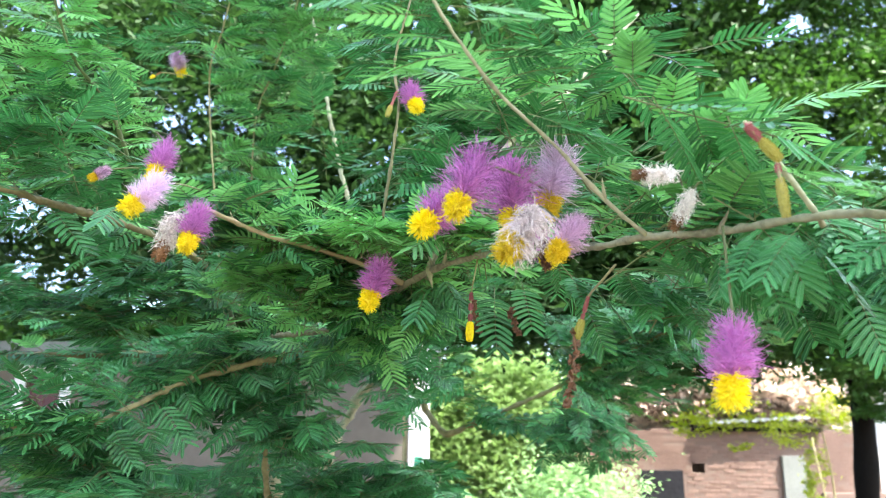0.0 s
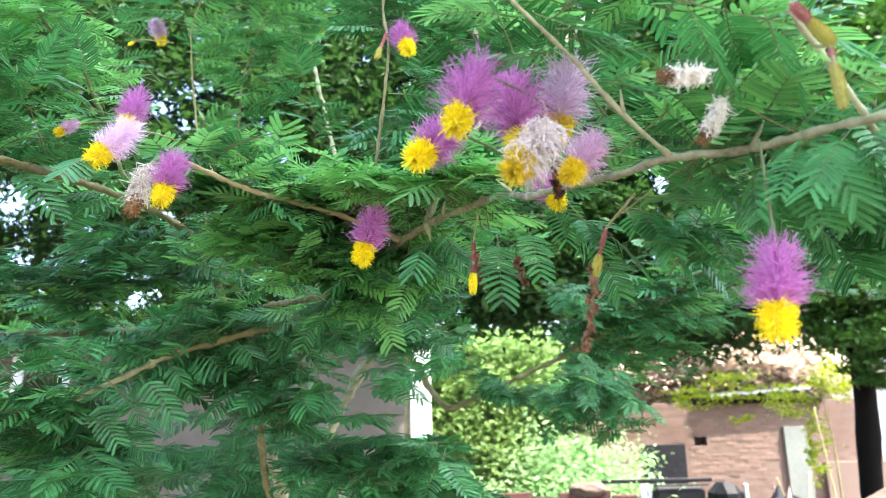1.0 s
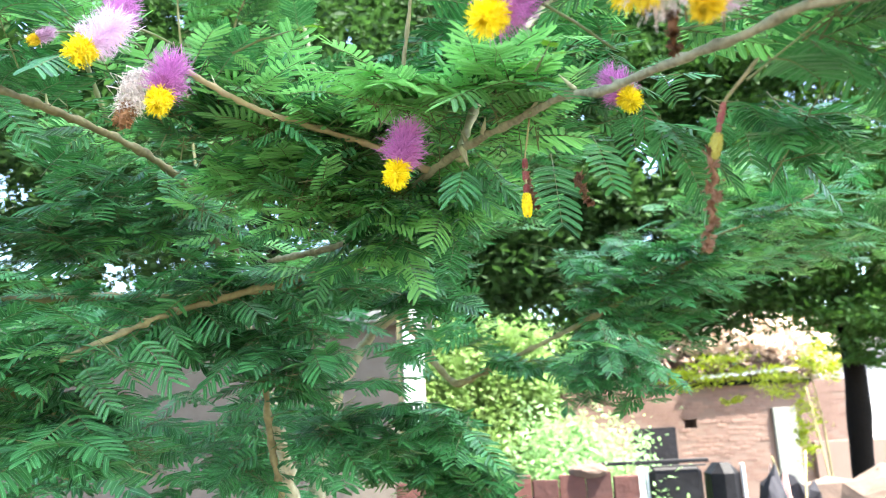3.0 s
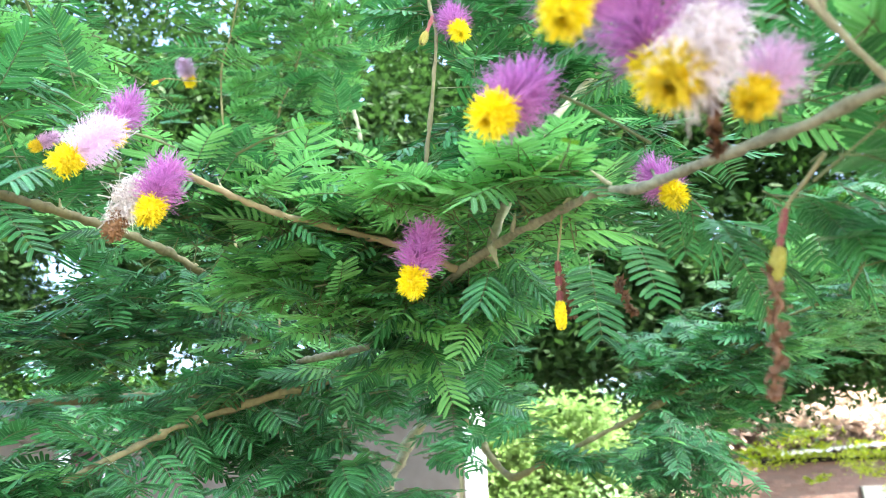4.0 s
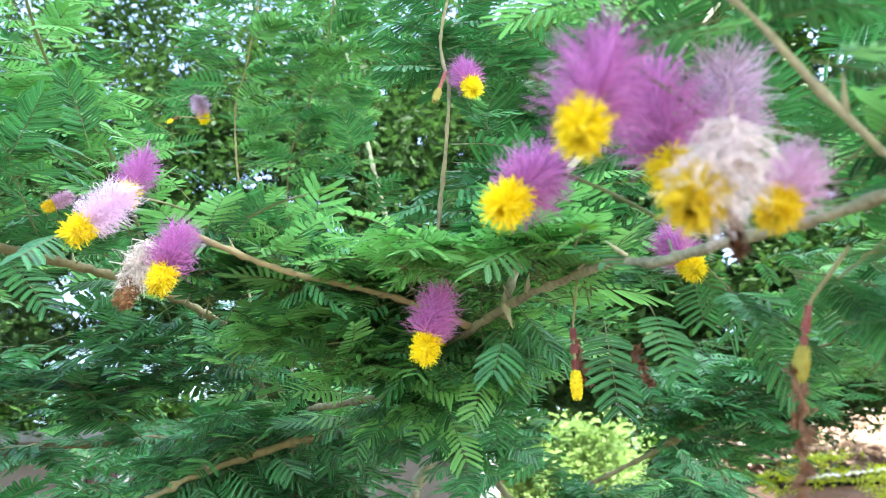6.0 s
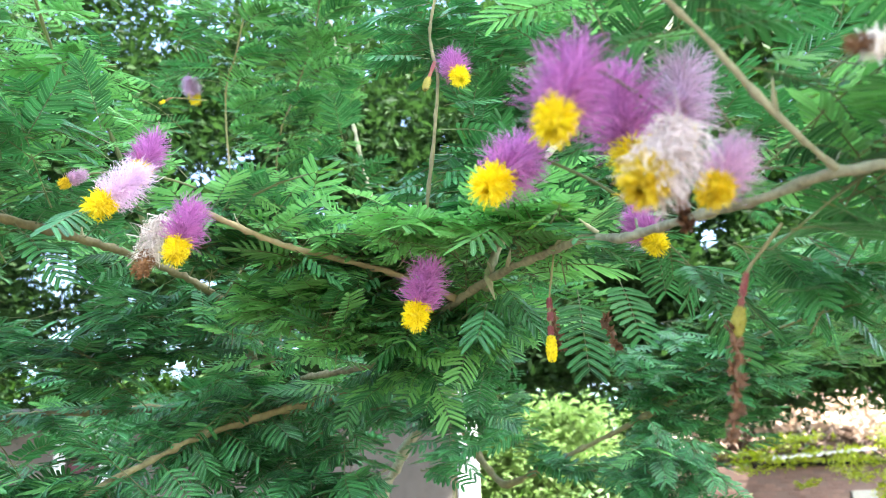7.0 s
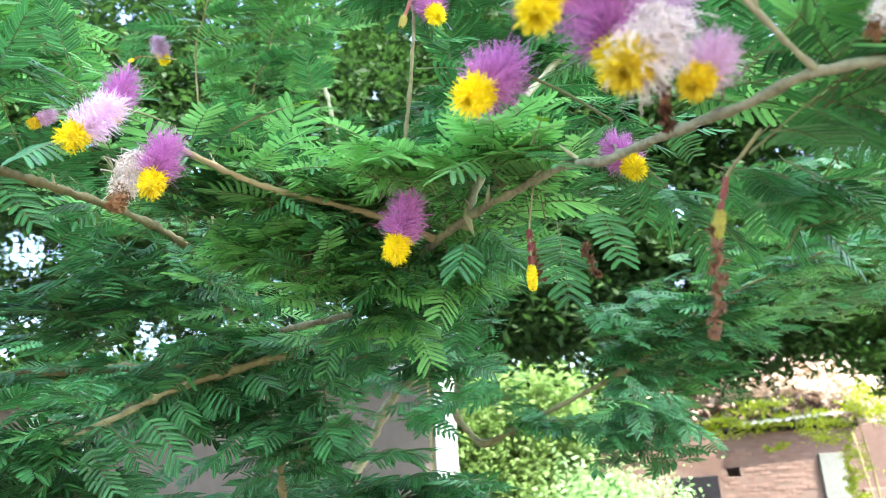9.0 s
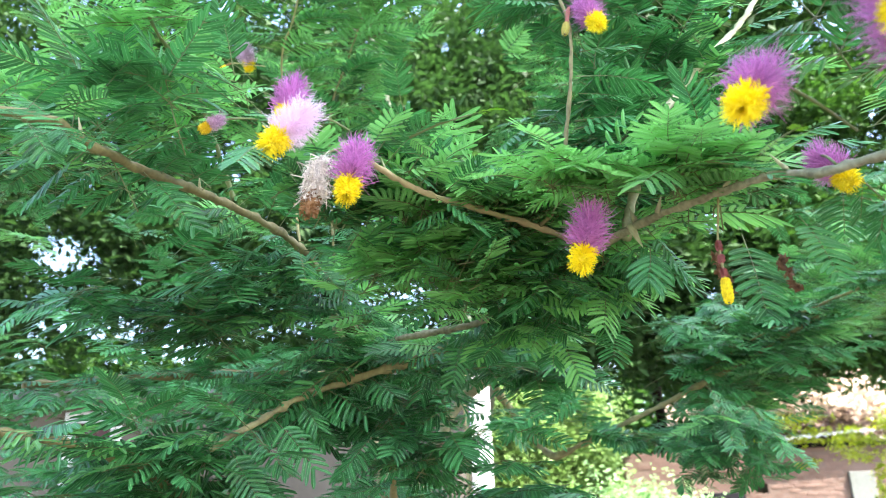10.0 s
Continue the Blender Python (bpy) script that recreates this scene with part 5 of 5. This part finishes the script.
wall_piece("corner_pillar", -0.165, -0.06, 4.16, 4.42, 0, 2.1, WHITEWASH, house, "whitewashed corner pillar")
wall_piece("side_wall", -0.40, -0.225, 5.1, 7.0, 0, 2.1, PLASTER, house)
wall_piece("roof", -6.5, 0.0, 4.72, 7.2, 2.124, 2.19, PALEPLASTER, house, "flat slab roof")
under(stem("drain_pipe", [(-0.185, 4.20, 0), (-0.185, 4.20, 1.2), (-0.185, 4.20, 2.1)], 0.012, 0.012, TWIG, house, "rusty brown drain pipe", 0.3, 8), house)
for k in range(2):
    wall_piece("shutter", WX0 + 0.004 + 0.107 * k, WX0 + 0.109 + 0.107 * k, 4.93, 4.96, WZ0, WZ1, REDPAINT, house, "dark red painted shutter")
wall_piece("frame", WX0 - 0.07, WX0 - 0.002, 4.885, 4.91, WZ0 - 0.07, WZ1 + 0.07, WHITEWASH, house, "white window frame")
wall_piece("frame", WX1 + 0.002, WX1 + 0.07, 4.885, 4.91, WZ0 - 0.07, WZ1 + 0.07, WHITEWASH, house, "white window frame")
wall_piece("frame", WX0, WX1, 4.885, 4.91, WZ1 + 0.002, WZ1 + 0.07, WHITEWASH, house, "white window frame")
gp = root("post", "emerald green and white painted post beside the house corner", "post", (-0.09, 3.9, 0))
wall_piece("post_face", -0.125, -0.085, 3.88, 3.92, 0, 1.52, GREENPAINT, gp, "emerald green face")
wall_piece("post_face", -0.084, -0.045, 3.885, 3.915, 0, 1.50, WHITEWASH, gp, "white face")

# red-brown board fence in front of the bush
fence = root("board_fence", "low fence of dark red-brown weathered boards", "fence", (0.33, 3.5, 0))
r2 = random.Random(9)
for i in range(9):
    w = 0.108
    x = -0.19 + i * 0.113
    h = 1.268 + 0.008 * math.sin(i * 2.1) + r2.uniform(-0.006, 0.006)
    under(placed("board", box_mesh("board", w, 0.022, h, 0.003, REDWOOD, 0.003, i), (x + w / 2, 3.5 + r2.uniform(-0.004, 0.004), h / 2), fence), fence)
wall_piece("rail", -0.2, 0.83, 3.512, 3.55, 1.0, 1.06, REDWOOD, fence)
wall_piece("rail", -0.2, 0.83, 3.512, 3.55, 0.3, 0.36, REDWOOD, fence)
stone = root("stone", "rounded grey-brown stone lying on the fence top", "stone", (0.62, 3.5, 1.283))
bm = bmesh.new()
bmesh.ops.create_icosphere(bm, subdivisions=3, radius=1)
for v in bm.verts:
    v.co = Vector((v.co.x * 0.085, v.co.y * 0.04, v.co.z * 0.028)) * (1 + 0.25 * noise.noise(v.co * 1.7))
part("rock", bm, RUBBISH, stone)

# junk by the wall: a cart with black sheets, rags and litter
cart = root("handcart", "parked handcart with white posts and black plastic covers", "cart", (1.5, 5.0, 0))
wall_piece("post", 1.205, 1.245, 4.985, 5.015, 0, 1.205, WHITEWASH, cart, "white painted post")
wall_piece("post", 1.255, 1.275, 5.0, 5.03, 0, 1.185, GREYMETAL, cart, "grey metal post")
wall_piece("cover", 1.28, 1.60, 4.97, 5.25, 0.75, 1.195, BLACKSHEET, cart, "black plastic cover", 0.03)
wall_piece("cover", 1.66, 1.84, 4.95, 5.2, 0.8, 1.205, BLACKSHEET, cart, "black rounded cover", 0.06)
wall_piece("bar", 0.98, 1.66, 5.02, 5.05, 1.216, 1.240, BLACKSHEET, cart, "black top bar")
wall_piece("bar", 1.28, 1.62, 4.96, 4.98, 1.198, 1.208, BLACKSHEET, cart, "black cover edge")
wall_piece("post", 1.842, 1.862, 4.985, 5.015, 0, 1.20, WHITEWASH, cart, "white painted post")
wall_piece("bed", 1.2, 1.9, 4.9, 5.4, 0.6, 0.7, REDWOOD, cart, "wooden cart bed")
for sx in (1.3, 1.8):
    for sy in (4.95, 5.35):
        w = under(stem("wheel", [(sx, sy - 0.03, 0.3), (sx, sy, 0.3), (sx, sy + 0.03, 0.3)], 0.3, 0.3, DARKRAG, cart, "black wheel", 0.05, 20, 0.0), cart)


def rag(name, at, size, mat, label, seed):
    bm = bmesh.new()
    bmesh.ops.create_icosphere(bm, subdivisions=3, radius=1)
    for v in bm.verts:
        k = 1 + 0.45 * noise.noise(v.co * 1.6 + Vector((seed * 3.1, 0, 0))) + 0.15 * noise.noise(v.co * 5 + Vector((seed, 2, 0)))
        v.co = Vector((v.co.x * size[0], v.co.y * size[1], max(-0.9, v.co.z) * size[2])) * k
    ob = part(name, bm, mat, None)
    ob.location = at
    return tagged(ob, label, "heap")


rag("rag_heap", (2.05, 5.1, 0.50), (0.16, 0.2, 0.58), DARKRAG, "heap of dark crumpled cloth on the ground", 1)
rag("rag_heap", (2.45, 5.6, 0.48), (0.2, 0.2, 0.56), DARKRAG, "heap of dark crumpled cloth beside litter", 2)
rag("cloth_bundle", (2.2, 5.3, 0.55), (0.09, 0.1, 0.60), RAG, "faded pink cloth bundle among dark rags", 3)
rag("litter_heap", (3.5, 6.4, 0.45), (0.9, 0.5, 0.55), RUBBISH, "brown heap of litter and earth under the tree", 4)
for k, (a, b) in enumerate([((2.0, 4.9, 0.0), (2.35, 5.2, 1.25)), ((2.7, 6.0, 0.2), (2.3, 5.6, 1.2)), ((3.05, 6.2, 0.0), (3.1, 6.6, 1.7))]):
    pl = root("pole", "thin pale wooden pole leaning over the litter", "pole", a, group="leaning poles")
    under(stem("shaft", [a, (Vector(a) + Vector(b)) / 2 + Vector((0.02, 0, 0)), b], 0.009, 0.006, TWIG, pl, "", 0.2, 7), pl)

# far trees that close the view
backs = root("far_trees", "row of distant green trees behind the yard", "trees", (0, 20, 0))
under(cloud("foliage", [((-9 + 2.6 * i, 19 + 1.5 * math.sin(i * 2.3), 2.2 + 0.7 * math.sin(i * 1.7)), (1.9, 1.0, 2.2 + 0.5 * math.sin(i * 3.1)), 2) for i in range(9)], 44000, 0.34, TREE_LEAF, backs, "distant green leaves", 12, 0.9), backs)
tagged(backs, kind="stuff")

# bricks of the shed wall
rb = random.Random(21)
BRICK_MESHES = [box_mesh("brick", 0.140, 0.05, 0.046, 0.003, BRICK, 0.0015, s) for s in range(6)]
loose = Heap()
row = 0
z = 0.62
count = 0
while z < 1.9:
    x = 1.85 + (0.073 if row % 2 else 0.0)
    while x < 5.85:
        cx, cz = x + 0.070, z + 0.023
        hole = HX0 - 0.06 < cx < HX1 + 0.06 and HZ0 - 0.03 < cz < HZ1 + 0.03
        if not hole and not (4.62 < cx < 5.1 and cz < 1.58) and not (2.7 < cx < 3.38 and cz < 1.4):
            y = 11.0 + rb.uniform(-0.003, 0.003)
            if 3.4 < cx < 4.7 and cz > 0.9 and count < 300:
                ob = new("brick", BRICK_MESHES[rb.randrange(6)])
                ob.location = (cx, y, cz)
                ob.rotation_euler = (0, rb.uniform(-0.012, 0.012), rb.uniform(-0.01, 0.01))
                ob.parent = wall
                ob.matrix_parent_inverse = Matrix.Translation(-wall.location)
                count += 1
            else:
                s = np.array([(a * 0.070, b * 0.025, c * 0.023) for a in (-1, 1) for b in (-1, 1) for c in (-1, 1)]) + np.array((cx, y, cz))
                loose.add(s, np.array([(0, 1, 3, 2), (4, 6, 7, 5), (0, 4, 5, 1), (2, 3, 7, 6), (0, 2, 6, 4), (1, 5, 7, 3)]), np.zeros(6, int))
        x += 0.147
    z += 0.052
    row += 1
tagged(under(part("brickwork", loose.mesh("brickwork", [BRICK]), None, wall, "more weathered bricks of the wall"), wall), kind="stuff")
